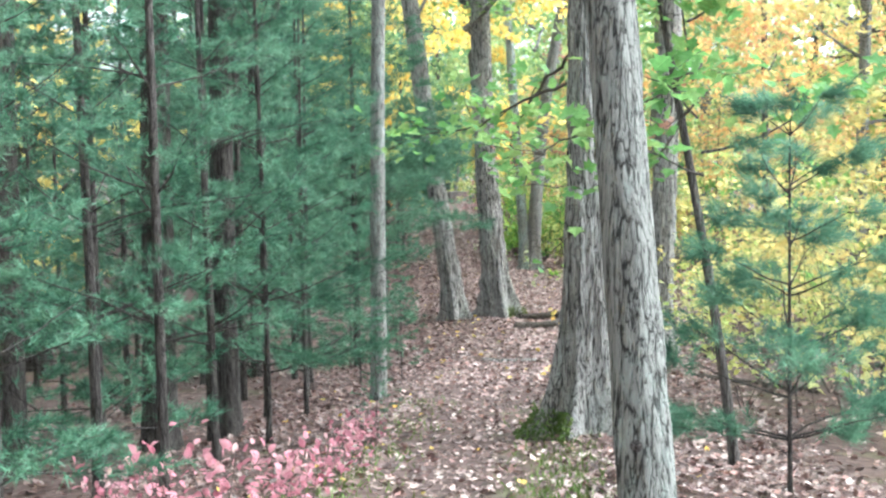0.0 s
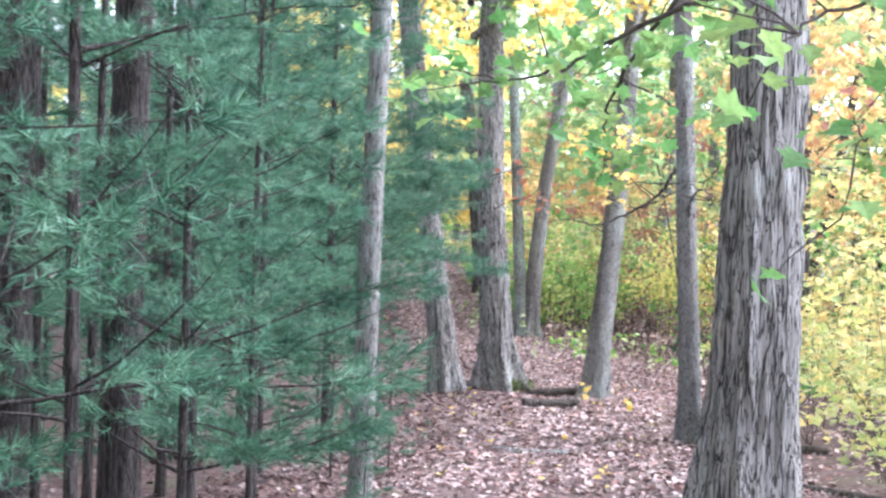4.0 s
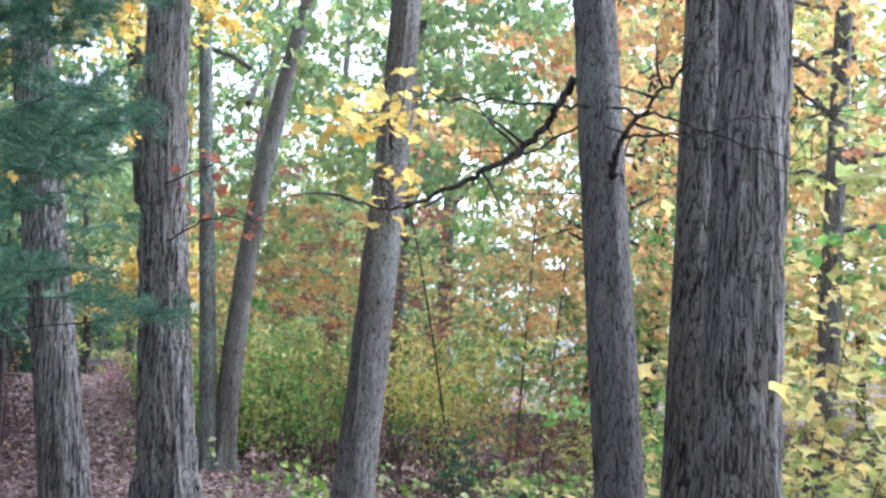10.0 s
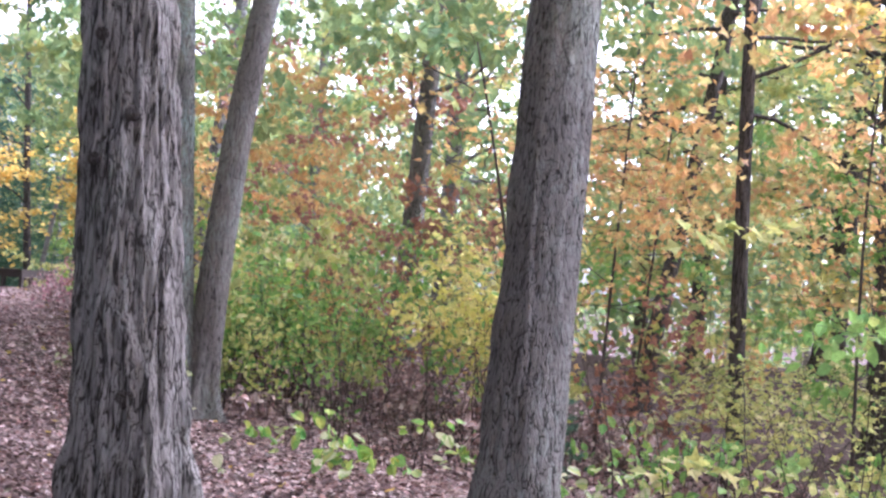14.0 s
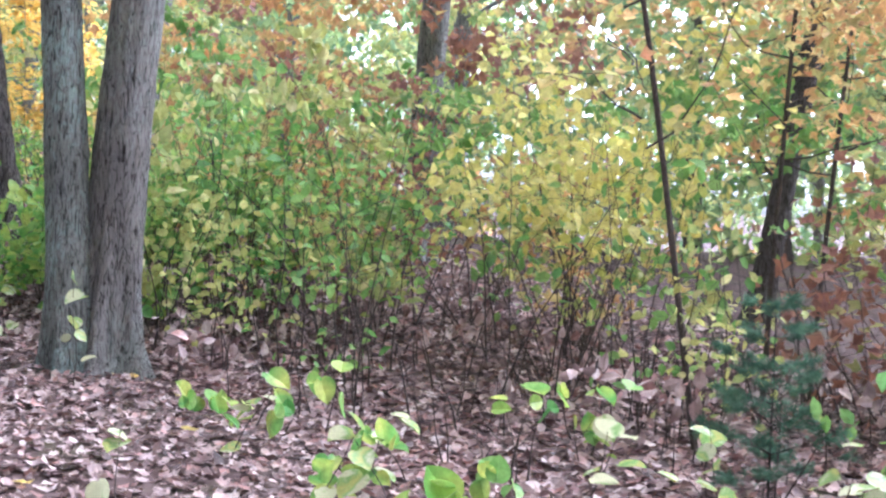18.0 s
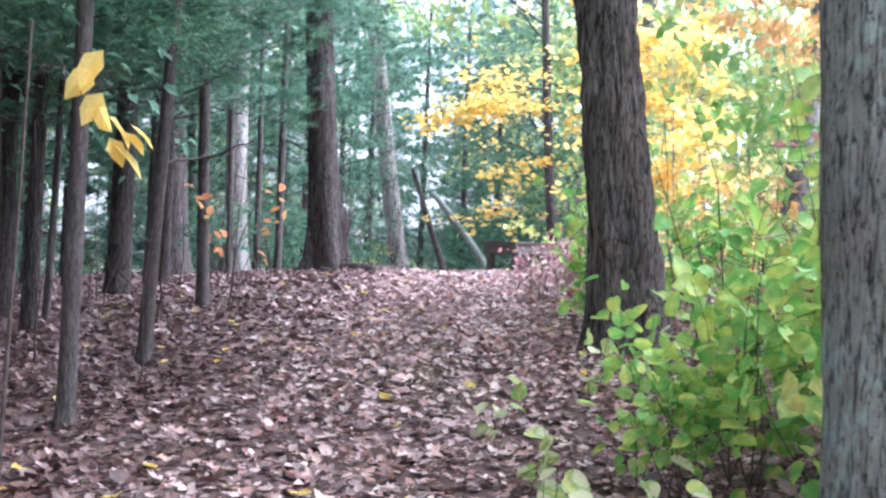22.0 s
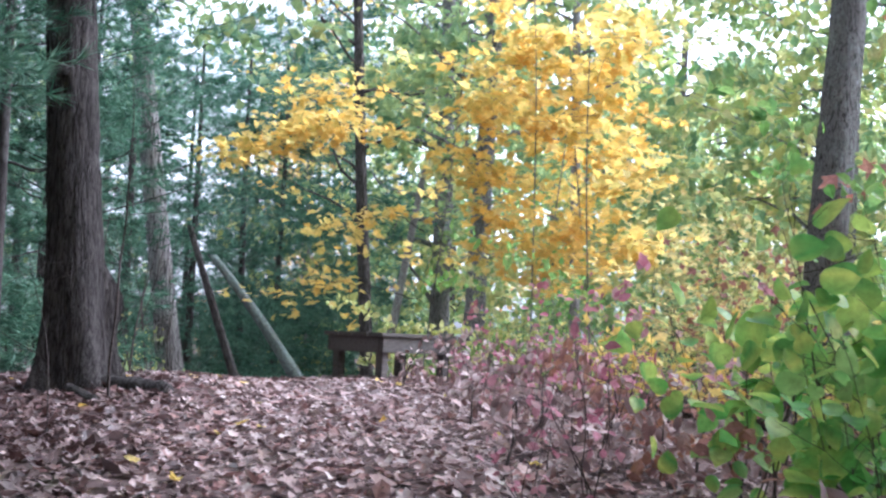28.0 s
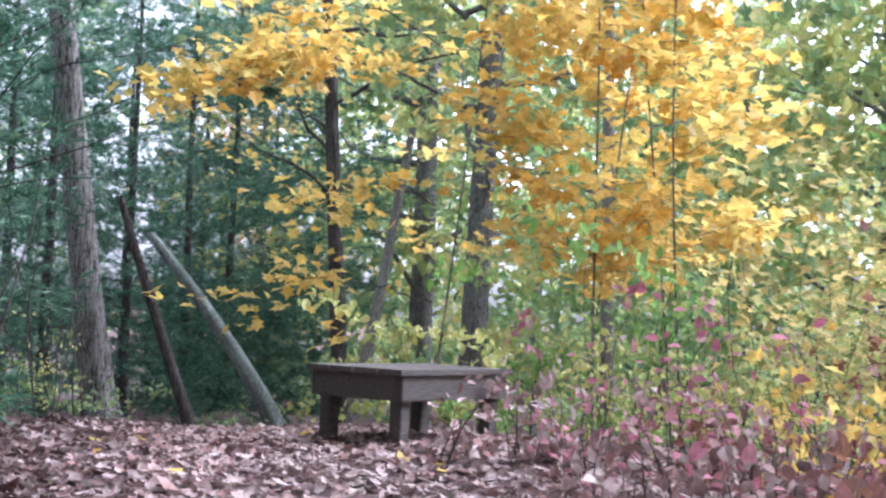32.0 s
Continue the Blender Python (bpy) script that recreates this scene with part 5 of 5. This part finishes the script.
def bough_cloud(label, fans, x0, x1, y0, y1, low, high, seed, trail=True, fan=0.6, tufts=14, per=9, length=0.17, width=0.008):
    """Flat fans of pine needles over a stretch of the wood, between two heights above the ground."""
    rng = np.random.default_rng(seed)
    p = np.stack([rng.uniform(x0, x1, fans * 4), rng.uniform(y0, y1, fans * 4), rng.uniform(low, high, fans * 4)], -1)
    if trail:
        p[:, 0] += soft_line(p[:, 1], MIDDLE_Y, MIDDLE_X)
    p = p[np.argsort(-noise2(p[:, 0] / 2.2, p[:, 1] / 2.2, seed) - 0.7 * noise2((p[:, 0] + 0.5 * p[:, 1]) / 1.6, p[:, 2] / 0.7, seed + 1))[:fans]]
    p[:, 2] += height(p[:, 0], p[:, 1])
    turn = (rng.uniform(0, 2 * np.pi, fans)[:, None] + rng.normal(0, 0.6, (fans, tufts))).ravel()
    way = np.stack([np.cos(turn), np.sin(turn), rng.normal(0.1, 0.18, len(turn))], -1)
    tips = np.repeat(p, tufts, 0) + way * (fan * rng.uniform(0.1, 1, len(turn)))[:, None]
    b = Build()
    needles(b, tips, way / np.linalg.norm(way, axis=1, keepdims=True), per, length, rng, width)
    return tagged(new("far_boughs", b.mesh("far_boughs", PINE, False)), label, "undergrowth", kind="stuff")


def brush(label, n, x0, x1, y0, y1, tall, seed):
    """Thin bare stems over a stretch of the wood."""
    rng = np.random.default_rng(seed)
    b = Build()
    for _ in range(n):
        y = rng.uniform(y0, y1)
        x = rng.uniform(x0, x1) + float(soft_line(np.array([y]), MIDDLE_Y, MIDDLE_X)[0])
        pts = bend((x, y, ground_at(x, y) - 0.05), (*rng.normal(0, 0.16, 2), 1), tall * rng.uniform(0.4, 1.2), 0, 0.09, 7, rng)
        b.add(*tube(pts, np.linspace(rng.uniform(0.004, 0.011), 0.0015, len(pts)), 4))
        for _ in range(3):
            tw = bend(pts[rng.integers(2, 7)], (*rng.normal(0, 1, 2), 0.4), tall * 0.3, 0, 0.18, 4, rng)
            b.add(*tube(tw, np.linspace(0.003, 0.001, len(tw)), 3))
    return tagged(new("brushwood", b.mesh("brushwood", TWIG)), label, "undergrowth", kind="stuff")


leaf_cloud("golden leaves of the thicket beside the oaks", GOLD, 1900, 3.8, 10, 12, 31, 0.9, 4.8, 0.142, 501, LOBES, 0.9, 0.38, 0.5)
leaf_cloud("yellow-green leaves of the thicket beside the oaks", LEMON, 2400, 3.4, 11, 12, 33, 0.6, 4.4, 0.13, 502, LOBES, 0.9, 0.38, 0.5)
leaf_cloud("green leaves low beside the oaks", GREEN, 1500, 3.2, 10, 14, 32, 0.05, 3.4, 0.118, 503, OVAL, 0.9)
leaf_cloud("orange leaves of the thicket past the log steps", ORANGE, 2400, 6.6, 13, 33, 46, 1.5, 4.8, 0.125, 504, LOBES, 1.2, 0.36)
leaf_cloud("russet leaves of the thicket past the log steps", RUSSET, 1900, 5.0, 11, 50.5, 56, 2.0, 7.0, 0.15, 505, LOBES, 1.0, 0.36)
leaf_cloud("green leaves of the thicket past the log steps", GREEN, 1400, 6.2, 13, 38, 50, 0.9, 3.0, 0.13, 517, OVAL, 1.0)
leaf_cloud("small green leaves behind the forked tree", GREEN, 900, 2.5, 7.5, 40.8, 50, 0.7, 2.8, 0.13, 506, OVAL, 0.8)
leaf_cloud("small yellow-green leaves behind the forked tree", LEMON, 900, 2.4, 9.0, 40.8, 50, 0.6, 2.6, 0.125, 507, OVAL, 0.8)
leaf_cloud("orange leaves high behind the forked tree", ORANGE, 2700, 3.4, 7.8, 47, 54, 2.0, 5.8, 0.142, 508, LOBES, 0.9, 0.38)
leaf_cloud("low mixed leaves on the bank", BRIGHT_GREEN, 120, 2.0, 7, 35, 40, 0.05, 0.6, 0.12, 510, ROUND, 0.5, per=9)
leaf_cloud("low dry growth on the bank", LITTER, 1300, 1.9, 8, 37, 47, 0.03, 0.6, 0.10, 518, OVAL, 0.5, per=14)
leaf_cloud("yellow-green leaves behind the bench", LEMON, 900, 3.6, 9, 66, 75, 1.0, 6.0, 0.17, 511, LOBES, 1.0)
leaf_cloud("yellow-green leaves beside the bench", LEMON, 1000, 4.2, 10, 60, 72, 0.1, 4.4, 0.142, 512, LOBES, 0.9)
leaf_cloud("green leaves beside the bench", GREEN, 2188, 2.2, 10, 53, 72, 0.05, 3.6, 0.118, 513, OVAL, 0.8)
leaf_cloud("pink leaves along the crest", PINK, 200, 1.9, 4.4, 53, 60, 0.2, 1.2, 0.09, 514, OVAL, 0.4, per=10)
leaf_cloud("russet leaves of low growth along the crest", RUSSET, 700, 1.7, 4.6, 49, 59, 0.03, 0.4, 0.08, 515, OVAL, 0.4, per=14)
leaf_cloud("dry pinkish leaves of low growth along the crest", LITTER, 1300, 1.6, 4.6, 48, 59, 0.03, 0.5, 0.08, 519, OVAL, 0.4, per=14)
leaf_cloud("dry brown leaves caught in low growth before the bench", LITTER, 800, 1.25, 2.4, 50.5, 57.4, 0.03, 0.22, 0.085, 520, OVAL, 0.3, per=12)
leaf_cloud("green leaves under the pines", FAR_GREEN, 700, -6, 0.5, 62.5, 76, 0.03, 0.6, 0.10, 516)
leaf_cloud("green leaves of the wood past the oaks", FAR_GREEN, 5200, -5, 4, 54, 68, 6.0, 15, 0.26, 576, CHEAP, 1.4, 0.42)
bough_cloud("dark pine boughs behind the poles", 2300, -13, -1.6, 57, 73, 0.2, 6.5, 582)
bough_cloud("dark pine boughs over the climb", 2600, -7, -1.1, 43, 58, 2.1, 6.0, 581, True, 0.5, 14, 10, 0.13, 0.005)
bough_cloud("soft dark pine boughs hanging beside the stout oaks", 100, -2.2, -1.2, 24.3, 28, 2.4, 4.8, 583, True, 0.4, 16, 20, 0.11, 0.0028)
brush("thin dark stems of the thicket", 130, 3.4, 9, 13, 36, 2.6, 521)
brush("thin dark stems behind the forked tree", 150, 2.6, 8.5, 38.5, 49, 2.4, 522)
brush("dry brown twigs on the crest", 60, 1.2, 2.6, 50.5, 57.4, 0.4, 526)
brush("dry brown twigs low on the bank", 150, 2.4, 8.0, 37, 44, 0.65, 525)
brush("thin dark stems along the crest", 70, 2.6, 7, 51, 66, 1.1, 523)
brush("dead twigs under the pines", 90, -5, -0.9, 40, 64, 2.0, 524)

bough_cloud("blue-green boughs high over the crest", 1000, -7, 4, 74, 84, 2.0, 10, 551)

leaf_cloud("yellow leaves high behind the stout oaks", YELLOW, 2400, -6, -0.6, 33, 43, 4.5, 9.5, 0.17, 553, LOBES, 1.0, 0.4)
leaf_cloud("green leaves high behind the stout oaks", FAR_GREEN, 11000, -6, 5, 38, 52, 3.6, 13, 0.20, 554, CHEAP, 1.1, 0.6)
leaf_cloud("orange leaves high over the thicket", ORANGE, 3000, 6.4, 13.5, 33, 46, 4.0, 9, 0.16, 555, LOBES, 1.1, 0.36)
leaf_cloud("golden leaves high over the trail", YELLOW, 1500, -4, 2, 42, 52, 6.0, 12, 0.2, 571, LOBES, 1.2, 0.36)
leaf_cloud("orange leaves over the bank beside the leaning oak", ORANGE, 3200, 3.4, 9, 28, 37, 5.0, 9.5, 0.16, 572, LOBES, 1.1, 0.4)
leaf_cloud("golden leaves high over the stout oaks", YELLOW, 2200, -2.5, 1.5, 33, 39, 6.4, 10, 0.17, 579, LOBES, 1.1, 0.4)
leaf_cloud("green leaves high behind the slim oak", FAR_GREEN, 8500, 3.8, 12, 42, 49, 5.6, 14, 0.22, 578, CHEAP, 1.4, 0.5)
leaf_cloud("green leaves of the wood past the thicket", FAR_GREEN, 13000, 8, 22, 47, 64, 2.0, 13, 0.22, 573, CHEAP, 1.4, 0.55)
leaf_cloud("yellow-green leaves of the wood past the thicket", LEMON, 2600, 8, 18, 42, 58, 1.0, 9, 0.2, 574, LOBES, 1.3, 0.42)
leaf_cloud("green lobed leaves between the saplings", GREEN, 1500, 7.2, 13.5, 34, 46, 1.2, 5.5, 0.15, 577, LOBES, 0.9, 0.38)
leaf_cloud("russet leaves hanging past the forked tree", RUSSET, 500, 3.6, 8, 42, 46, 1.6, 3.4, 0.12, 575, LOBES, 0.7, 0.36)

bough_cloud("blue-green boughs of low pines beyond the crest", 800, -6, 3, 75, 90, 0.1, 3.0, 556)

leaf_cloud("green and yellow leaves of low growth behind the bench", LEMON, 1100, 1.2, 6, 63, 74, 0.03, 1.3, 0.13, 557, OVAL, 0.7)

leaf_cloud("green leaves between the trunks past the bench", FAR_GREEN, 12000, 2, 16, 74, 88, 0.3, 10.5, 0.23, 558, CHEAP, 1.2, 0.62)

leaf_cloud("low green leaves on the falling bank", GREEN, 1000, 4.8, 10, 31, 37, 0.04, 0.8, 0.12, 559, OVAL, 0.6, per=10)
leaf_cloud("low yellow-green leaves on the falling bank", LEMON, 420, 5.0, 10, 31, 38, 0.04, 0.9, 0.12, 560, OVAL, 0.6, per=10)

leaf_cloud("green leaves of the wood past the saplings", FAR_GREEN, 2600, 6, 17, 65, 80, 2.0, 9.5, 0.24, 561, CHEAP, 1.4)
leaf_cloud("yellow-green leaves of the wood past the saplings", LEMON, 1000, 6, 17, 65, 80, 2.0, 9.0, 0.22, 562, CHEAP, 1.4)

leaf_cloud("green leaves high over the wood past the saplings", FAR_GREEN, 9000, 2.5, 16, 66, 80, 4.5, 13.5, 0.24, 563, CHEAP, 1.4, 0.6)
leaf_cloud("yellow-green leaves high over the wood past the saplings", LEMON, 1200, 2.5, 16, 66, 78, 4.5, 13, 0.22, 564, CHEAP, 1.4)

# the wood goes on: leaves of far trees all round
for label, mat, n, seed, size in (("green leaves of the far wood", FAR_GREEN, 30799, 531, 0.30), ("yellow-green leaves of the far wood", LEMON, 7200, 532, 0.28), ("orange leaves of the far wood", ORANGE, 5400, 533, 0.28)):
    leaf_cloud(label, mat, n * 2 // 3, 16, 42, -5, 110, -0.2, 9.0, size, seed, CHEAP, 2.0, 0.42, 0.9, False, "far_woods", 60)
    leaf_cloud(label, mat, n // 2, 4, 26, 88, 112, -1.5, 13, size, seed + 10, CHEAP, 2.2, 0.45, 0.9, False, "far_woods", 60)
leaf_cloud("yellow-green leaves of the far wood", LEMON, 2600, 5, 18, 76, 88, 1.0, 11, 0.307, 545, CHEAP, 2.0, 0.42, 0.9, False, "far_woods", 60)
bough_cloud("blue-green boughs of far pines", 2200, -14, 6, 86, 98, -1, 12, 541, False, 0.9, 14, 9, 0.24, 0.014)
bough_cloud("blue-green boughs of far pines", 1400, -16, -6.0, 6, 82, -0.5, 9, 542, False, 0.8, 12, 9, 0.22, 0.013)

# ---- the bench on the crest ----
def box_mesh(name, size, mat, bevel=0.006):
    bm = bmesh.new()
    bmesh.ops.create_cube(bm, size=1.0)
    bmesh.ops.scale(bm, vec=size, verts=bm.verts)
    bmesh.ops.bevel(bm, geom=bm.edges[:], offset=bevel, segments=2, affect="EDGES")
    me = bpy.data.meshes.new(name)
    bm.to_mesh(me)
    bm.free()
    me.materials.append(mat)
    return me


bench = tagged(new("bench"), "low weathered grey timber bench on four square legs", "bench")
bench.matrix_basis = pose(4.17, 58.4, ground_at(4.17, 58.4) - 0.01, 0, 0, 43)
for i in range(4):
    part("plank", box_mesh("plank", (1.16, 0.188, 0.04), TIMBER), bench, "", pose(0, -0.294 + 0.196 * i, 0.46))
for n, (dx, dy, sx, sy) in enumerate(((0, -0.35, 1.08, 0.035), (0, 0.35, 1.08, 0.035), (-0.53, 0, 0.035, 0.66), (0.53, 0, 0.035, 0.66))):
    part("apron", box_mesh("apron", (sx, sy, 0.15), TIMBER), bench, "", pose(dx, dy, 0.364))
for sx in (-1, 1):
    for sy in (-1, 1):
        part("leg", box_mesh("leg", (0.09, 0.09, 0.40), TIMBER), bench, "", pose(sx * 0.455, sy * 0.285, 0.19))

# ---- logs and roots ----
def log(name, label, a, b, radius, mat=DEAD_WOOD, seed=1, sides=24, sink=0.3):
    rng = np.random.default_rng(seed)
    a, b = np.array(a, float), np.array(b, float)
    n = 26
    pts = a + (b - a) * np.linspace(0, 1, n)[:, None] + rng.normal(0, 0.05 * radius, (n, 3))
    pts[:, 2] += height(pts[:, 0], pts[:, 1]) + radius * (1 - sink)
    mid = pts[n // 2].copy()
    v, f = tube(pts - mid, radius * (1 + 0.12 * (noise2(np.linspace(0, 8, n), np.zeros(n), seed) - 0.5)), sides)
    v += np.random.default_rng(seed).normal(0, radius * 0.02, v.shape)
    caps = [np.arange(sides)[::-1][None], (np.arange(sides) + (n - 1) * sides)[None]]
    ob = new(name, make_mesh(name, v, [f] + [np.concatenate(caps)], mat))
    ob.location = mid
    return tagged(ob, label, "log")


log("log_step", "short dark log laid across the trail as a step", (3.72, 30.0, 0), (4.6, 29.8, 0), 0.085, seed=2)
log("log_step", "short grey-brown log laid lower across the trail", (3.38, 28.05, 0), (4.24, 27.95, 0), 0.085, seed=3, sink=0.35)
log("fallen_log", "thin fallen log among leaves", (6.0, 23.7, 0), (6.65, 23.3, 0), 0.065, seed=4)
log("fallen_log", "dark branch lying in the leaves", (5.0, 19.6, 0), (6.4, 18.2, 0), 0.045, seed=5)
log("tree_root", "bare root crossing the trail", (2.25, 22.7, 0), (3.1, 22.4, 0), 0.055, OAK_BARK, 6, 16, 0.9)
log("tree_root", "thick dark root at the foot of the burled pine", (1.70, 55.05, 0), (2.25, 54.6, 0), 0.075, BLACK_BARK, 9, 16, 0.75)
log("tree_root", "dark root reaching into the litter", (1.5, 55.0, 0), (1.8, 54.0, 0), 0.05, BLACK_BARK, 10, 16, 0.75)
log("fallen_log", "old log lying beside the crest", (6.2, 56.2, 0), (8.2, 54.6, 0), 0.10, seed=7)
log("fallen_branch", "fallen branch at the foot of the oak", (4.8, 22.1, 0), (5.5, 21.3, 0), 0.02, seed=8)

# ---- fallen leaves ----
litter_rng = np.random.default_rng(42)
LEAF_MESHES = []
for k in range(8):
    b = Build()
    strew(b, dry_leaf(), np.zeros((1, 3)), 1.0, 0.25, litter_rng, 0.1)
    LEAF_MESHES.append(b.mesh("fallen_leaf", LITTER, False))


def leaf_spots(n, y0, y1, half):
    y = litter_rng.uniform(y0, y1, n)
    x = soft_line(y, MIDDLE_Y, MIDDLE_X) + litter_rng.uniform(-half, half, n)
    keep = (np.abs(x - soft_line(y, MIDDLE_Y, MIDDLE_X)) > 0.75) | (y > 19) | (litter_rng.random(n) < 0.4)
    return x[keep], y[keep]


litter, shaded_needle_litter = Build(), Build()
for n, y0, y1, half, size, leaf in ((9000, 6, 34, 3.0, 0.075, dry_leaf()), (34000, 6, 34, 3.2, 0.056, plain_dry_leaf()), (15000, 33, 60, 3.0, 0.075, dry_leaf()), (52000, 33, 62, 3.2, 0.056, plain_dry_leaf()),
                                    (26000, 5, 66, 7.0, 0.095, plain_dry_leaf())):
    x, y = leaf_spots(n, y0, y1, half)
    if half == 7.0:
        y = np.concatenate([y, litter_rng.uniform(31, 51, 30000)])
        x = np.concatenate([x, soft_line(y[len(x):], MIDDLE_Y, MIDDLE_X) + 2.6 + 7.5 * litter_rng.random(30000) ** 1.3])
    spot = np.stack([x, y, height(x, y) + litter_rng.uniform(0.004, 0.03, len(x))], -1)
    # Darker leaves: pine shade painted left of the trail, plus a random share along it.
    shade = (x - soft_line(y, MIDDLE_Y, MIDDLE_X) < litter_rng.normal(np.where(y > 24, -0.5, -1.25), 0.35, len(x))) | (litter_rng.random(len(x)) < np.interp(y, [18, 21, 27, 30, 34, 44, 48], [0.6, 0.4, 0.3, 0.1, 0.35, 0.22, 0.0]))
    strew(litter, leaf, spot[~shade], size, 0.32, litter_rng, 0.45)
    strew(shaded_needle_litter, leaf, spot[shade], size, 0.32, litter_rng, 0.45)
tagged(new("leaf_litter", shaded_needle_litter.mesh("leaf_litter", SHADED_NEEDLE_LITTER, False)), "reddish-brown leaves and needles, darkened in colour for the pines' shade", "leaves", kind="stuff")
tagged(new("leaf_litter", litter.mesh("leaf_litter", LITTER, False)), "thick litter of dry brown and pinkish leaves", "leaves", kind="stuff")

x, y = leaf_spots(300, 38, 58, 1.6)
for i in range(300):
    s = litter_rng.uniform(0.065, 0.11)
    part("fallen_leaf", LEAF_MESHES[i % 8], ground, "", pose(x[i], y[i], ground_at(x[i], y[i]) + 0.03, litter_rng.normal(0, 14), litter_rng.normal(0, 14), litter_rng.uniform(0, 360)) @ Matrix.Scale(s, 4))

# ---- grass and moss at the edges of the trail ----
grass = Build()
blade = (np.array([(-0.09, 0, 0), (0.09, 0, 0), (0.0, 0.12, 1.0)], float), np.array([(0, 1, 2)]))
gy0 = np.concatenate([litter_rng.normal(c, 0.5, 420) for c in (6.6, 7.6, 8.8, 9.6, 10.8, 12.3, 14.4, 16.5)])
gx0 = soft_line(gy0, MIDDLE_Y, MIDDLE_X) + np.where(litter_rng.random(len(gy0)) < 0.45, -1, 1) * litter_rng.normal(0.85, 0.22, len(gy0))
strew(grass, blade, np.stack([gx0, gy0, height(gx0, gy0)], -1), 0.075, 0.5, litter_rng, 0.5)
tagged(new("grass", grass.mesh("grass", MOSS, False)), "short green grass and moss at the trail's edge", "grass", kind="stuff")

# ---- dead twigs lying on the litter ----
twigs = Build()
tx, ty = leaf_spots(340, 6, 62, 2.8)
for u, v in zip(tx, ty):
    a, ln = litter_rng.uniform(0, 2 * np.pi), litter_rng.uniform(0.12, 0.5)
    pts = bend((u, v, 0), (math.cos(a), math.sin(a), 0), ln, 0, 0.15, 5, litter_rng)
    pts[:, 2] = height(pts[:, 0], pts[:, 1]) + 0.022
    twigs.add(*tube(pts, np.linspace(litter_rng.uniform(0.003, 0.008), 0.002, len(pts)), 5))
tagged(new("fallen_twigs", twigs.mesh("fallen_twigs", TWIG)), "thin dead twigs scattered over the leaf litter", "twigs", kind="stuff")

bright = Build()
bx, by = leaf_spots(260, 6, 60, 2.4)
strew(bright, plain_dry_leaf(), np.stack([bx, by, height(bx, by) + 0.03], -1), 0.085, 0.3, litter_rng, 0.3)
tagged(new("fallen_leaves", bright.mesh("fallen_leaves", YELLOW, False)), "scattered freshly fallen yellow leaves on the litter", "leaves", kind="stuff")
